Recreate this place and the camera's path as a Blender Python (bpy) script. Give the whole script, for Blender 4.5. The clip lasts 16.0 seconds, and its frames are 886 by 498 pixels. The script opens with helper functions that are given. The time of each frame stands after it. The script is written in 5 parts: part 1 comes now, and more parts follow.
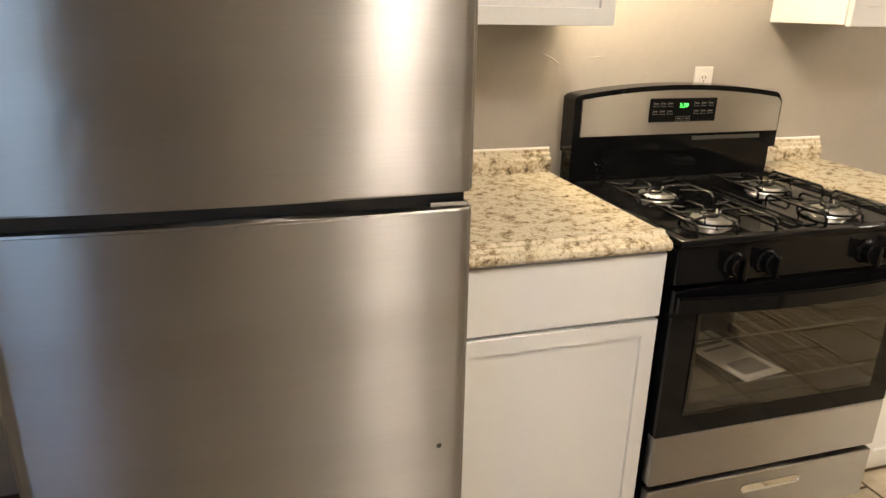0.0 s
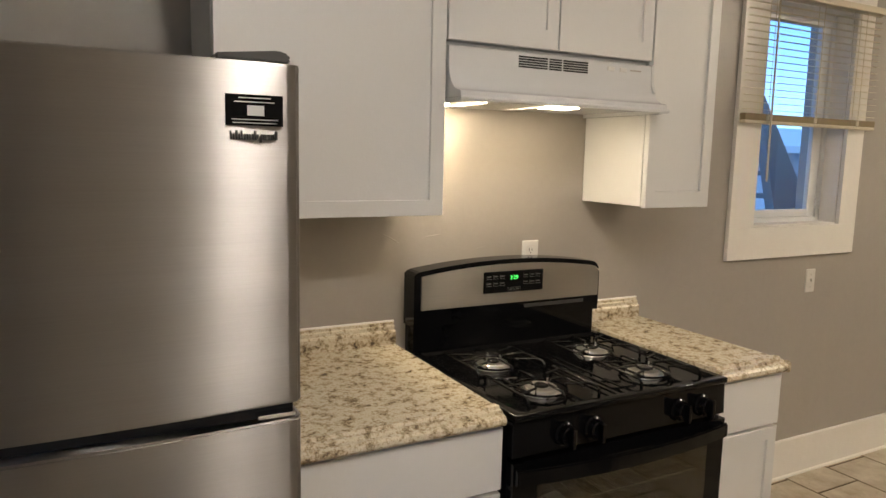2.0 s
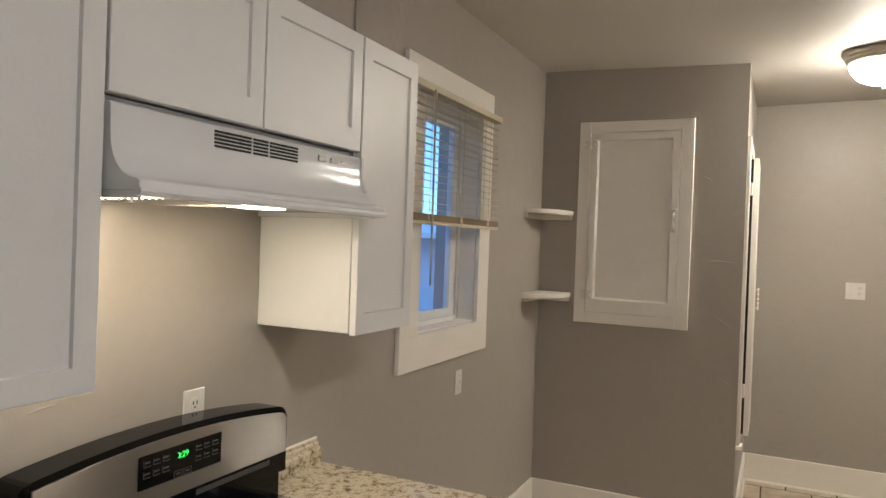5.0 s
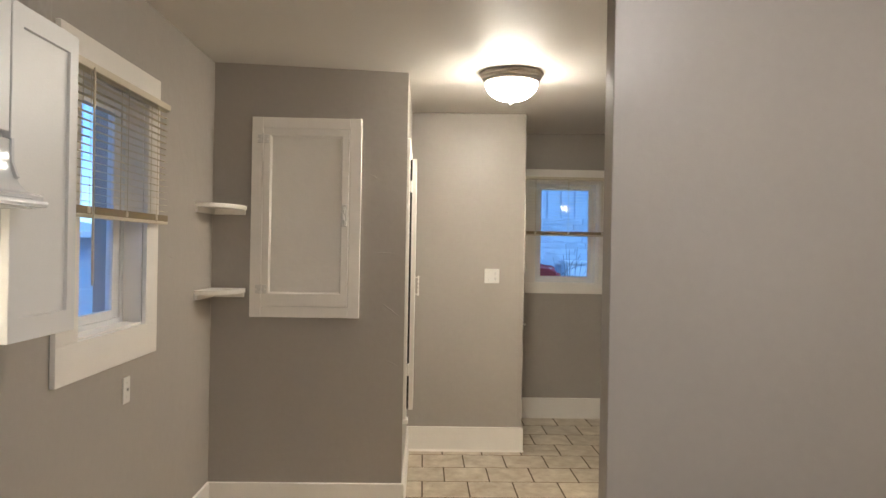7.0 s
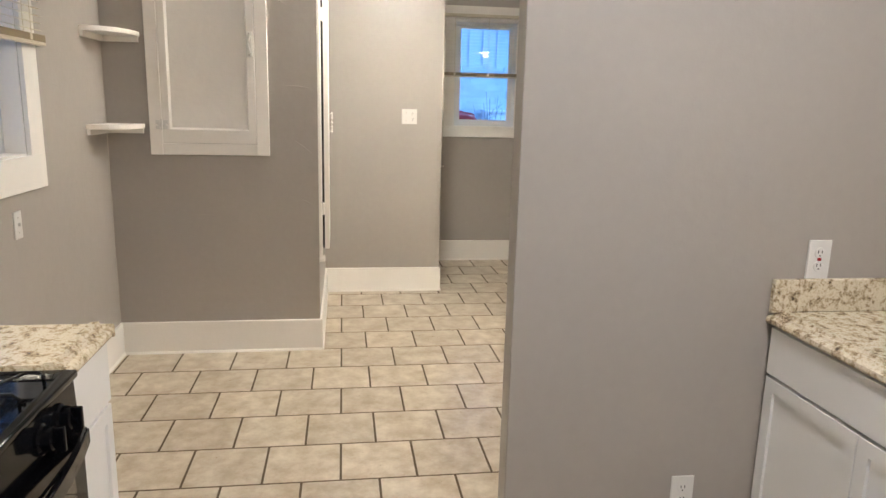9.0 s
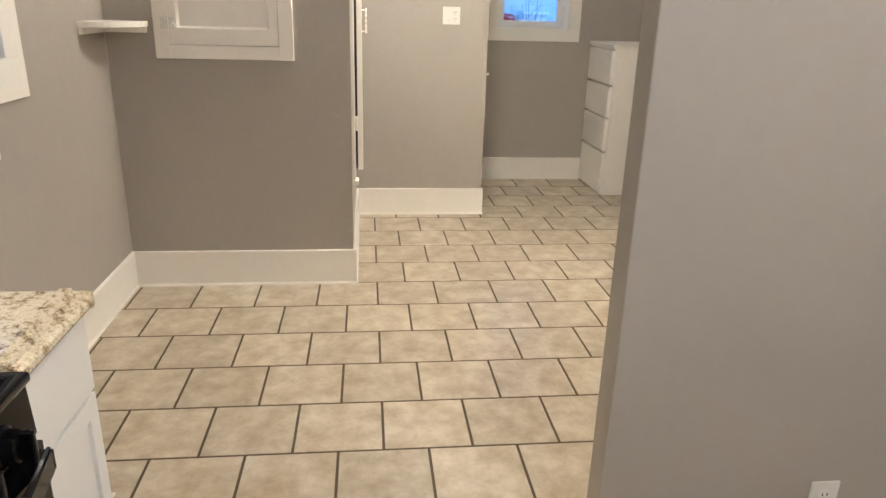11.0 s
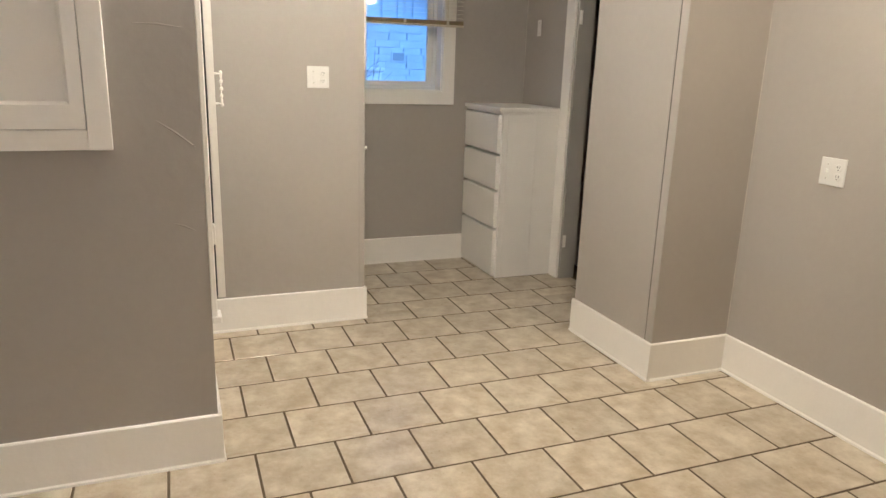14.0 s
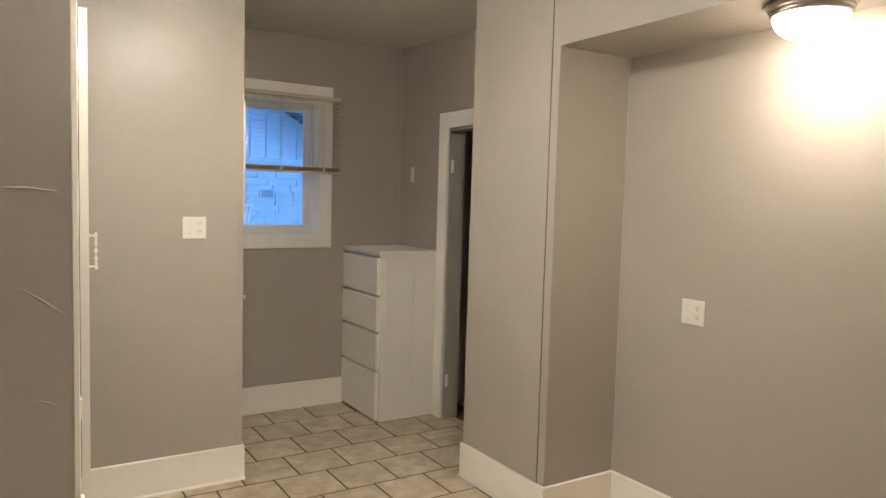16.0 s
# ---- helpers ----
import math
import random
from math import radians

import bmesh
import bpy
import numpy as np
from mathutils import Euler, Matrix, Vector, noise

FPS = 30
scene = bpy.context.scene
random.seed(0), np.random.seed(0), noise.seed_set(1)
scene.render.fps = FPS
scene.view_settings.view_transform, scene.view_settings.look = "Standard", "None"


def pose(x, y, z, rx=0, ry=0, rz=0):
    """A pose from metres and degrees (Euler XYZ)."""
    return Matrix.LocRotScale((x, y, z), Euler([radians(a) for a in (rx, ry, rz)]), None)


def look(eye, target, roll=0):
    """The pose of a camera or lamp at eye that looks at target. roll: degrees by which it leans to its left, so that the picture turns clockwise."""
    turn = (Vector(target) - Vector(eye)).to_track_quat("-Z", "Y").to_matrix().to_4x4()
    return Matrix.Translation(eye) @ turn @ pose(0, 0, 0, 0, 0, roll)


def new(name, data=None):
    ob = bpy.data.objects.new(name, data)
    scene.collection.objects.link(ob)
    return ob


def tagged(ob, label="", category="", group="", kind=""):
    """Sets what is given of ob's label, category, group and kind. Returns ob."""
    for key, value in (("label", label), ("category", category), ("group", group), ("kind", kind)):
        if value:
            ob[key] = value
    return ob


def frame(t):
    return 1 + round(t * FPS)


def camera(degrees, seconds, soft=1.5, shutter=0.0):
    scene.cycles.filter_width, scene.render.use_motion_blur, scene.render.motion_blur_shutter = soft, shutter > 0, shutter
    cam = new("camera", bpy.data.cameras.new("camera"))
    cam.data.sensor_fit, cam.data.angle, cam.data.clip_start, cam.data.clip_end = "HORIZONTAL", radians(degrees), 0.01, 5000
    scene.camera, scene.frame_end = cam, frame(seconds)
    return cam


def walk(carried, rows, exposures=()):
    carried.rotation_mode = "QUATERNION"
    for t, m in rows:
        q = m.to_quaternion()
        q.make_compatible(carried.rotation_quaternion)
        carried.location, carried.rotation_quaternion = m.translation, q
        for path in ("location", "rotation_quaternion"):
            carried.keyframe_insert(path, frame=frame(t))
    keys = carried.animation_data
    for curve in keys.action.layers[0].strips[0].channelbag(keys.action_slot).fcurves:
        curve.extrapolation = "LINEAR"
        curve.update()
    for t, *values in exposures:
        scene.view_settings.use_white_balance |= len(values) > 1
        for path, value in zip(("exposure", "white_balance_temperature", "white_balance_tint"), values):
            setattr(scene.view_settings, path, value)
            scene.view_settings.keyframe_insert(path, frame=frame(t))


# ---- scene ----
cam = camera(65.3, 16.0)
EXPOSURES = [(0.0, 1.23, 7350, 10), (1.0, 0.88, 7150, 10), (2.0, 0.41, 6950, 10), (3.5, 0.33, 6700, 10), (5.0, 0.23, 6450, 10), (7.5, 0.60, 6400, 10), (8.3, 0.78, 6250, 10), (9.0, 1.06, 6050, 10), (11.3, 1.03, 6250, 10), (13.5, 0.96, 6200, 10), (14.5, 0.83, 6250, 10), (16.0, 0.60, 6400, 10)]
PATH = [
    (0, (-0.972, -2.006, 1.41), (-0.418, -0.203, 0.746), 1.2),
    (0.5, (-0.967, -2.032, 1.446), (-0.25, -0.252, 0.883), 1.3),
    (1, (-0.962, -2.061, 1.476), (-0.138, -0.295, 1.025), 1.3),
    (1.5, (-0.941, -2.072, 1.51), (-0.049, -0.315, 1.168), 1.3),
    (2, (-0.925, -2.066, 1.539), (0.006, -0.316, 1.269), 1.3),
    (2.5, (-0.914, -2.061, 1.568), (0.038, -0.314, 1.362), 1.3),
    (3, (-0.869, -1.992, 1.597), (0.096, -0.247, 1.447), 1.3),
    (3.5, (-0.82, -1.809, 1.611), (0.259, -0.13, 1.475), 1.5),
    (4, (-0.779, -1.611, 1.614), (0.585, -0.152, 1.505), 1.8),
    (4.5, (-0.744, -1.445, 1.635), (0.851, -0.24, 1.577), 2.2),
    (5, (-0.773, -1.312, 1.631), (1.03, -0.447, 1.611), 2.1),
    (5.2, (-0.792, -1.279, 1.629), (1.079, -0.575, 1.615), 2.1),
    (7.3, (-0.826, -1.264, 1.603), (1.171, -1.377, 1.595), 1.1),
    (7.5, (-0.824, -1.267, 1.586), (1.171, -1.413, 1.566), 1.2),
    (8, (-0.798, -1.282, 1.553), (1.187, -1.49, 1.43), 1.3),
    (8.5, (-0.795, -1.29, 1.524), (1.169, -1.543, 1.245), 1.5),
    (9, (-0.785, -1.301, 1.498), (1.152, -1.586, 1.089), 1.4),
    (9.2, (-0.779, -1.301, 1.489), (1.146, -1.596, 1.033), 1.4),
    (11.3, (-0.099, -1.219, 1.451), (1.775, -1.429, 0.787), 1.6),
    (11.5, (0.003, -1.205, 1.455), (1.882, -1.406, 0.801), 1.5),
    (12, (0.227, -1.155, 1.476), (2.117, -1.348, 0.851), 1.6),
    (12.5, (0.388, -1.092, 1.467), (2.287, -1.300, 0.876), 1.6),
    (13, (0.564, -1.067, 1.447), (2.448, -1.424, 0.880), 1.6),
    (13.5, (0.756, -1.072, 1.451), (2.604, -1.609, 0.909), 1.6),
    (14, (0.861, -1.067, 1.477), (2.661, -1.775, 0.966), 1.8),
    (14.5, (0.947, -1.020, 1.489), (2.680, -1.906, 1.030), 1.9),
    (15, (0.968, -0.992, 1.526), (2.662, -1.988, 1.155), 1.8),
    (15.5, (0.936, -0.992, 1.546), (2.628, -2.028, 1.297), 1.6),
    (16, (0.92, -0.992, 1.576), (2.609, -2.055, 1.437), 1.6),
]
walk(cam, [(t, look(eye, target, roll)) for t, eye, target, roll in PATH], EXPOSURES)

# ---------------------------------------------------------------- world and sun
world = bpy.data.worlds.new("dusk_sky")
scene.world = world
world.use_nodes = True
wn = world.node_tree
sky = wn.nodes.new("ShaderNodeTexSky")
sky.sky_type, sky.sun_disc = "NISHITA", False
sky.sun_elevation, sky.sun_rotation = radians(40), radians(225)
sky.dust_density, sky.ozone_density = 0.3, 5.0
dusk = wn.nodes.new("ShaderNodeVectorMath")
dusk.operation = "MULTIPLY"
dusk.inputs[1].default_value = (0.66, 1.08, 1.62)
wn.links.new(sky.outputs[0], dusk.inputs[0])
wn.links.new(dusk.outputs[0], wn.nodes["Background"].inputs[0])
wn.nodes["Background"].inputs[1].default_value = 0.15
sun = new("sun", bpy.data.lights.new("sun", "SUN"))
sun.data.energy, sun.data.angle, sun.data.color = 1.5, radians(20), (0.24, 0.58, 1.0)
sun.matrix_world = look((-7, -7, 8.3), (0, 0, 0))

# sky light in the opening over the sink
sky_lamp = new("window_light", bpy.data.lights.new("window_light", "AREA"))
sky_lamp.data.shape, sky_lamp.data.size, sky_lamp.data.size_y = "RECTANGLE", 0.46, 0.98
sky_lamp.data.energy, sky_lamp.data.color = 1.7, (0.72, 0.85, 1.0)
sky_lamp.matrix_world = look((-2.20, -3.30, 1.65), (-2.20, 0, 1.65))


# ---------------------------------------------------------------- materials
def mat(name, col, rough=0.5, metal=0.0, var=0.06, scale=5.0, fine=90.0, bump=0.0, bscale=40.0, stretch=(1, 1, 1), aniso=0.0, coat=0.0, spec=0.5, peel=0.0):
    """A surface with broad and fine variation of tone, and a fine relief."""
    m = bpy.data.materials.new(name)
    m.use_nodes = True
    nt = m.node_tree
    b = nt.nodes["Principled BSDF"]
    L = nt.links.new
    tc, info = nt.nodes.new("ShaderNodeTexCoord"), nt.nodes.new("ShaderNodeObjectInfo")
    mp = nt.nodes.new("ShaderNodeMapping")
    mp.inputs["Scale"].default_value = stretch
    shift = nt.nodes.new("ShaderNodeVectorMath")
    shift.operation = "SCALE"
    shift.inputs[0].default_value = (7, 11, 5)
    L(info.outputs["Random"], shift.inputs["Scale"])
    L(tc.outputs["Object"], mp.inputs["Vector"])
    L(shift.outputs[0], mp.inputs["Location"])
    na, nb = nt.nodes.new("ShaderNodeTexNoise"), nt.nodes.new("ShaderNodeTexNoise")
    na.inputs["Scale"].default_value, nb.inputs["Scale"].default_value = scale, fine
    na.inputs["Detail"].default_value = 4
    for n in (na, nb):
        L(mp.outputs[0], n.inputs["Vector"])
    add = nt.nodes.new("ShaderNodeMath")
    add.operation = "MULTIPLY_ADD"
    add.inputs[1].default_value, add.inputs[2].default_value = var * 3, 1 - var * 2.25
    L(na.outputs[0], add.inputs[0])
    more = nt.nodes.new("ShaderNodeMath")
    more.operation = "MULTIPLY_ADD"
    more.inputs[1].default_value = var * 1.5
    L(nb.outputs[0], more.inputs[0])
    L(add.outputs[0], more.inputs[2])
    sc = nt.nodes.new("ShaderNodeVectorMath")
    sc.operation = "SCALE"
    sc.inputs[0].default_value = col
    L(more.outputs[0], sc.inputs["Scale"])
    L(sc.outputs[0], b.inputs["Base Color"])
    rr = nt.nodes.new("ShaderNodeMath")
    rr.operation = "MULTIPLY_ADD"
    rr.inputs[1].default_value, rr.inputs[2].default_value = rough * 0.4, rough * 0.8
    L(na.outputs[0], rr.inputs[0])
    L(rr.outputs[0], b.inputs["Roughness"])
    b.inputs["Metallic"].default_value = metal
    b.inputs["Specular IOR Level"].default_value = spec
    b.inputs["Coat Weight"].default_value = coat
    b.inputs["Coat Roughness"].default_value = 0.06
    if aniso:
        tg = nt.nodes.new("ShaderNodeTangent")
        tg.direction_type, tg.axis = "RADIAL", "Z"
        b.inputs["Anisotropic"].default_value = aniso
        b.inputs["Anisotropic Rotation"].default_value = 0.25
        L(tg.outputs[0], b.inputs["Tangent"])
    if bump:
        nc = nt.nodes.new("ShaderNodeTexNoise")
        nc.inputs["Scale"].default_value, nc.inputs["Detail"].default_value = bscale, 3
        L(mp.outputs[0], nc.inputs["Vector"])
        bp = nt.nodes.new("ShaderNodeBump")
        bp.inputs["Strength"].default_value, bp.inputs["Distance"].default_value = 1.0, bump
        L(nc.outputs[0], bp.inputs["Height"])
        L(bp.outputs[0], b.inputs["Normal"])
    if peel:
        # the stipple that a roller leaves in paint
        nd, bq = nt.nodes.new("ShaderNodeTexNoise"), nt.nodes.new("ShaderNodeBump")
        nd.inputs["Scale"].default_value, nd.inputs["Detail"].default_value = 130, 2
        L(tc.outputs["Object"], nd.inputs["Vector"])
        bq.inputs["Strength"].default_value, bq.inputs["Distance"].default_value = 1.0, peel
        L(nd.outputs[0], bq.inputs["Height"])
        L(bp.outputs[0], bq.inputs["Normal"])
        L(bq.outputs[0], b.inputs["Normal"])
    return m


def glow(name, col, power):
    m = bpy.data.materials.new(name)
    m.use_nodes = True
    b = m.node_tree.nodes["Principled BSDF"]
    b.inputs["Base Color"].default_value = (*col, 1)
    b.inputs["Emission Color"].default_value = (*col, 1)
    b.inputs["Emission Strength"].default_value = power
    return m


def opal(name, col, power, deep):
    """Lit opal bowl: the pan keeps the bulb's light from its rim, so it glows most at the bottom."""
    m = glow(name, col, power)
    nt = m.node_tree
    tc, xyz, mr = nt.nodes.new("ShaderNodeTexCoord"), nt.nodes.new("ShaderNodeSeparateXYZ"), nt.nodes.new("ShaderNodeMapRange")
    nt.links.new(tc.outputs["Object"], xyz.inputs[0])
    nt.links.new(xyz.outputs["Z"], mr.inputs["Value"])
    mr.inputs["From Min"].default_value, mr.inputs["From Max"].default_value = -0.36 * deep, -deep
    mr.inputs["To Min"].default_value, mr.inputs["To Max"].default_value = power * 0.28, power
    nt.links.new(mr.outputs[0], nt.nodes["Principled BSDF"].inputs["Emission Strength"])
    return m


def glass(name, tint=(1, 1, 1), rough=0.0, ior=1.45):
    m = bpy.data.materials.new(name)
    m.use_nodes = True
    nt = m.node_tree
    b = nt.nodes["Principled BSDF"]
    b.inputs["Base Color"].default_value = (*tint, 1)
    b.inputs["Transmission Weight"].default_value = 1
    b.inputs["Roughness"].default_value = rough
    b.inputs["IOR"].default_value = ior
    return m


def speckled(name, stops, scale=68.0, rough=0.20):
    """Stone-look laminate: flecks of several tones at two sizes."""
    m = bpy.data.materials.new(name)
    m.use_nodes = True
    nt = m.node_tree
    L = nt.links.new
    b = nt.nodes["Principled BSDF"]
    tc = nt.nodes.new("ShaderNodeTexCoord")
    n1, n2, vo = nt.nodes.new("ShaderNodeTexNoise"), nt.nodes.new("ShaderNodeTexNoise"), nt.nodes.new("ShaderNodeTexVoronoi")
    n1.inputs["Scale"].default_value, n1.inputs["Detail"].default_value, n1.inputs["Roughness"].default_value = scale, 6, 0.68
    n2.inputs["Scale"].default_value, n2.inputs["Detail"].default_value = scale * 0.36, 4
    vo.inputs["Scale"].default_value = scale * 3.2
    for n in (n1, n2, vo):
        L(tc.outputs["Object"], n.inputs["Vector"])
    mix = nt.nodes.new("ShaderNodeMath")
    mix.operation = "MULTIPLY_ADD"
    mix.inputs[1].default_value = 0.66
    L(n2.outputs[0], mix.inputs[0])
    L(n1.outputs[0], mix.inputs[2])
    m2 = nt.nodes.new("ShaderNodeMath")
    m2.operation = "MULTIPLY_ADD"
    m2.inputs[1].default_value = -0.12
    L(vo.outputs["Distance"], m2.inputs[0])
    L(mix.outputs[0], m2.inputs[2])
    ramp = nt.nodes.new("ShaderNodeValToRGB")
    el = ramp.color_ramp.elements
    while len(el) < len(stops):
        el.new(0.5)
    for e, (p, c) in zip(el, stops):
        e.position, e.color = p, (*c, 1)
    L(m2.outputs[0], ramp.inputs[0])
    L(ramp.outputs[0], b.inputs["Base Color"])
    b.inputs["Roughness"].default_value = rough
    return m


M_WALL = mat("greige_wall_paint", (0.393, 0.3565, 0.315), 0.39, var=0.04, scale=2.0, fine=30, bump=0.0027, bscale=9, spec=0.4, peel=0.00022)
M_CEIL = mat("ceiling_paint", (0.68, 0.645, 0.60), 0.6, var=0.02, scale=2, bump=0.002, bscale=12)
M_TRIM = mat("white_trim_paint", (0.86, 0.82, 0.76), 0.33, var=0.025, scale=6, bump=0.0012, bscale=25)
M_CAB = mat("white_cabinet_paint", (0.76, 0.75, 0.73), 0.38, var=0.015, scale=4, bump=0.0003, bscale=150)
M_GROUT = mat("brown_grout", (0.10, 0.068, 0.038), 0.9, var=0.15, scale=12, bump=0.001, bscale=200)
M_STEEL = mat("brushed_stainless_steel", (0.36, 0.345, 0.33), 0.35, metal=1, var=0.07, scale=4, fine=240, stretch=(0.05, 0.05, 3), aniso=1.0)
nt = M_STEEL.node_tree
wave, soft, wb = nt.nodes.new("ShaderNodeTexNoise"), nt.nodes.new("ShaderNodeTexCoord"), nt.nodes.new("ShaderNodeBump")
wave.inputs["Scale"].default_value, wave.inputs["Detail"].default_value = 16.0, 3
wb.inputs["Strength"].default_value, wb.inputs["Distance"].default_value = 1.0, 0.0007
nt.links.new(soft.outputs["Object"], wave.inputs["Vector"])
nt.links.new(wave.outputs[0], wb.inputs["Height"])
nt.links.new(wb.outputs[0], nt.nodes["Principled BSDF"].inputs["Normal"])
M_DARKPL = mat("dark_grey_plastic", (0.05, 0.048, 0.045), 0.45, var=0.05)
M_BLACK = mat("black_enamel", (0.0045, 0.0045, 0.005), 0.09, var=0.05, spec=0.16)
M_IRON = mat("black_cast_iron", (0.005, 0.005, 0.005), 0.20, var=0.1, spec=0.3, bump=0.0004, bscale=180)
M_ALU = mat("burner_aluminium", (0.72, 0.70, 0.67), 0.30, metal=1, var=0.08, scale=20)
M_CHROME = mat("chrome", (0.75, 0.74, 0.72), 0.15, metal=1, var=0.03)
M_NICKEL = mat("brushed_nickel", (0.46, 0.42, 0.37), 0.35, metal=1, var=0.06)
M_PLATE = mat("white_plastic_plate", (0.74, 0.72, 0.68), 0.3, var=0.01)
M_KEY = mat("dim_grey_key_print", (0.11, 0.105, 0.10), 0.5, var=0.05)
# near-black for slots and gasket; on the closet block it stands for shade
M_DARK = mat("dark_slot_and_closet_shade", (0.02, 0.018, 0.016), 0.7, var=0.05)
M_BLIND = mat("cream_blind_vinyl", (0.62, 0.55, 0.42), 0.45, var=0.03)
M_BLINDRAIL = mat("tan_blind_rail", (0.24, 0.18, 0.095), 0.5, var=0.12, scale=30)
M_VINYL = mat("white_window_vinyl", (0.78, 0.78, 0.78), 0.35, var=0.02)
M_RACK = mat("dull_oven_rack_steel", (0.09, 0.085, 0.08), 0.35, metal=1, var=0.08)
M_PAPER = mat("printed_paper", (0.60, 0.59, 0.57), 0.7, var=0.03)
M_INK = mat("grey_print", (0.12, 0.12, 0.12), 0.7, var=0.1)
M_OVEN = mat("oven_interior", (0.045, 0.042, 0.040), 0.5, var=0.2, scale=20)
M_OUT = mat("outdoor_ground", (0.30, 0.30, 0.30), 0.9, var=0.15, scale=1.2)
M_STONE = mat("painted_stone_blocks", (0.58, 0.61, 0.65), 0.9, var=0.16, scale=3, bump=0.006, bscale=14)
M_SIDING = mat("pale_siding", (0.60, 0.635, 0.68), 0.7, var=0.06)
M_SHINGLE = mat("grey_roof_shingle", (0.22, 0.24, 0.27), 0.9, var=0.12, scale=8)
M_TIMBER = mat("weathered_porch_timber", (0.27, 0.27, 0.275), 0.8, var=0.15, scale=6, stretch=(1, 1, 0.15))
M_DOORGREY = mat("grey_door_paint", (0.39, 0.36, 0.315), 0.4, var=0.03)
M_RED = mat("red_car_paint", (0.35, 0.03, 0.03), 0.25, var=0.03, coat=0.5)
M_SLATE = mat("grey_window_glass", (0.30, 0.32, 0.35), 0.3, var=0.1, scale=15)
M_COUNTER = speckled("granite_look_laminate", [(0.52, (0.08, 0.064, 0.048)), (0.60, (0.25, 0.185, 0.115)), (0.68, (0.45, 0.355, 0.225)), (0.755, (0.63, 0.54, 0.385)), (0.86, (0.75, 0.68, 0.53)), (0.96, (0.56, 0.465, 0.31))])
M_OPAL_HALL = opal("lit_opal_glass_hall", (1.0, 0.925, 0.79), 146.0, 0.165)
M_OPAL_ALCOVE = opal("lit_opal_glass_alcove", (1.0, 0.86, 0.67), 64.0, 0.132)
M_OPAL_KITCHEN = opal("lit_opal_glass_kitchen", (1.0, 0.945, 0.905), 150.0, 0.132)
M_LENS = glow("lit_hood_lens", (1.0, 0.86, 0.64), 50.0)
M_LENS_BACK = glow("lit_rear_hood_lens", (1.0, 0.86, 0.64), 120.0)
M_GREEN = glow("green_clock_digits", (0.05, 1.0, 0.15), 1.1)
M_PANE = glass("window_glass")
M_OVENGLASS = glass("oven_glass", (0.46, 0.44, 0.40), ior=1.55)
M_HOOD = mat("glossy_white_enamel", (0.72, 0.72, 0.715), 0.20, var=0.015, scale=4, bump=0.0006, bscale=7)


def tile_clay(name):
    """Glazed clay: cloudy patches, fine specks, each tile a little lighter or darker."""
    m = mat(name, (1, 1, 1), 0.30, var=0.05, scale=60, fine=220, bump=0.0006, bscale=45)
    nt = m.node_tree
    L = nt.links.new
    b = nt.nodes["Principled BSDF"]
    grain = b.inputs["Base Color"].links[0].from_socket
    at = [n for n in nt.nodes if n.type == "MAPPING"][0]
    info = [n for n in nt.nodes if n.type == "OBJECT_INFO"][0]
    n1 = nt.nodes.new("ShaderNodeTexNoise")
    n1.inputs["Scale"].default_value, n1.inputs["Detail"].default_value, n1.inputs["Roughness"].default_value = 9.0, 5, 0.62
    L(at.outputs[0], n1.inputs["Vector"])
    ramp = nt.nodes.new("ShaderNodeValToRGB")
    el = ramp.color_ramp.elements
    el[0].position, el[0].color = 0.32, (0.385, 0.300, 0.200, 1)
    el[1].position, el[1].color = 0.68, (0.61, 0.535, 0.42, 1)
    el.new(0.5).color = (0.49, 0.41, 0.305, 1)
    L(n1.outputs[0], ramp.inputs[0])
    mul = nt.nodes.new("ShaderNodeVectorMath")
    mul.operation = "MULTIPLY"
    L(ramp.outputs[0], mul.inputs[0])
    L(grain, mul.inputs[1])
    tone = nt.nodes.new("ShaderNodeMath")
    tone.operation = "MULTIPLY_ADD"
    tone.inputs[1].default_value, tone.inputs[2].default_value = 0.18, 0.91
    L(info.outputs["Random"], tone.inputs[0])
    sc = nt.nodes.new("ShaderNodeVectorMath")
    sc.operation = "SCALE"
    L(mul.outputs[0], sc.inputs[0])
    L(tone.outputs[0], sc.inputs["Scale"])
    L(sc.outputs[0], b.inputs["Base Color"])
    return m


def thin_vinyl(name, col, through_light):
    """Thin vinyl that lets some light through."""
    m = mat(name, col, 0.45, var=0.03)
    nt = m.node_tree
    tr, mx = nt.nodes.new("ShaderNodeBsdfTranslucent"), nt.nodes.new("ShaderNodeMixShader")
    tr.inputs["Color"].default_value = (*col, 1)
    mx.inputs[0].default_value = through_light
    nt.links.new(nt.nodes["Principled BSDF"].outputs[0], mx.inputs[1])
    nt.links.new(tr.outputs[0], mx.inputs[2])
    nt.links.new(mx.outputs[0], nt.nodes["Material Output"].inputs[0])
    return m


M_TILE = tile_clay("mottled_beige_tile")
M_SLAT = thin_vinyl("cream_slat_vinyl", (0.80, 0.74, 0.61), 0.5)
M_CAULK = mat("old_white_caulk", (0.55, 0.50, 0.44), 0.6, var=0.1, scale=15)


# ---------------------------------------------------------------- mesh helpers
def origin(ob):
    at = Vector((0, 0, 0))
    while ob:
        at += ob.location
        ob = ob.parent
    return at


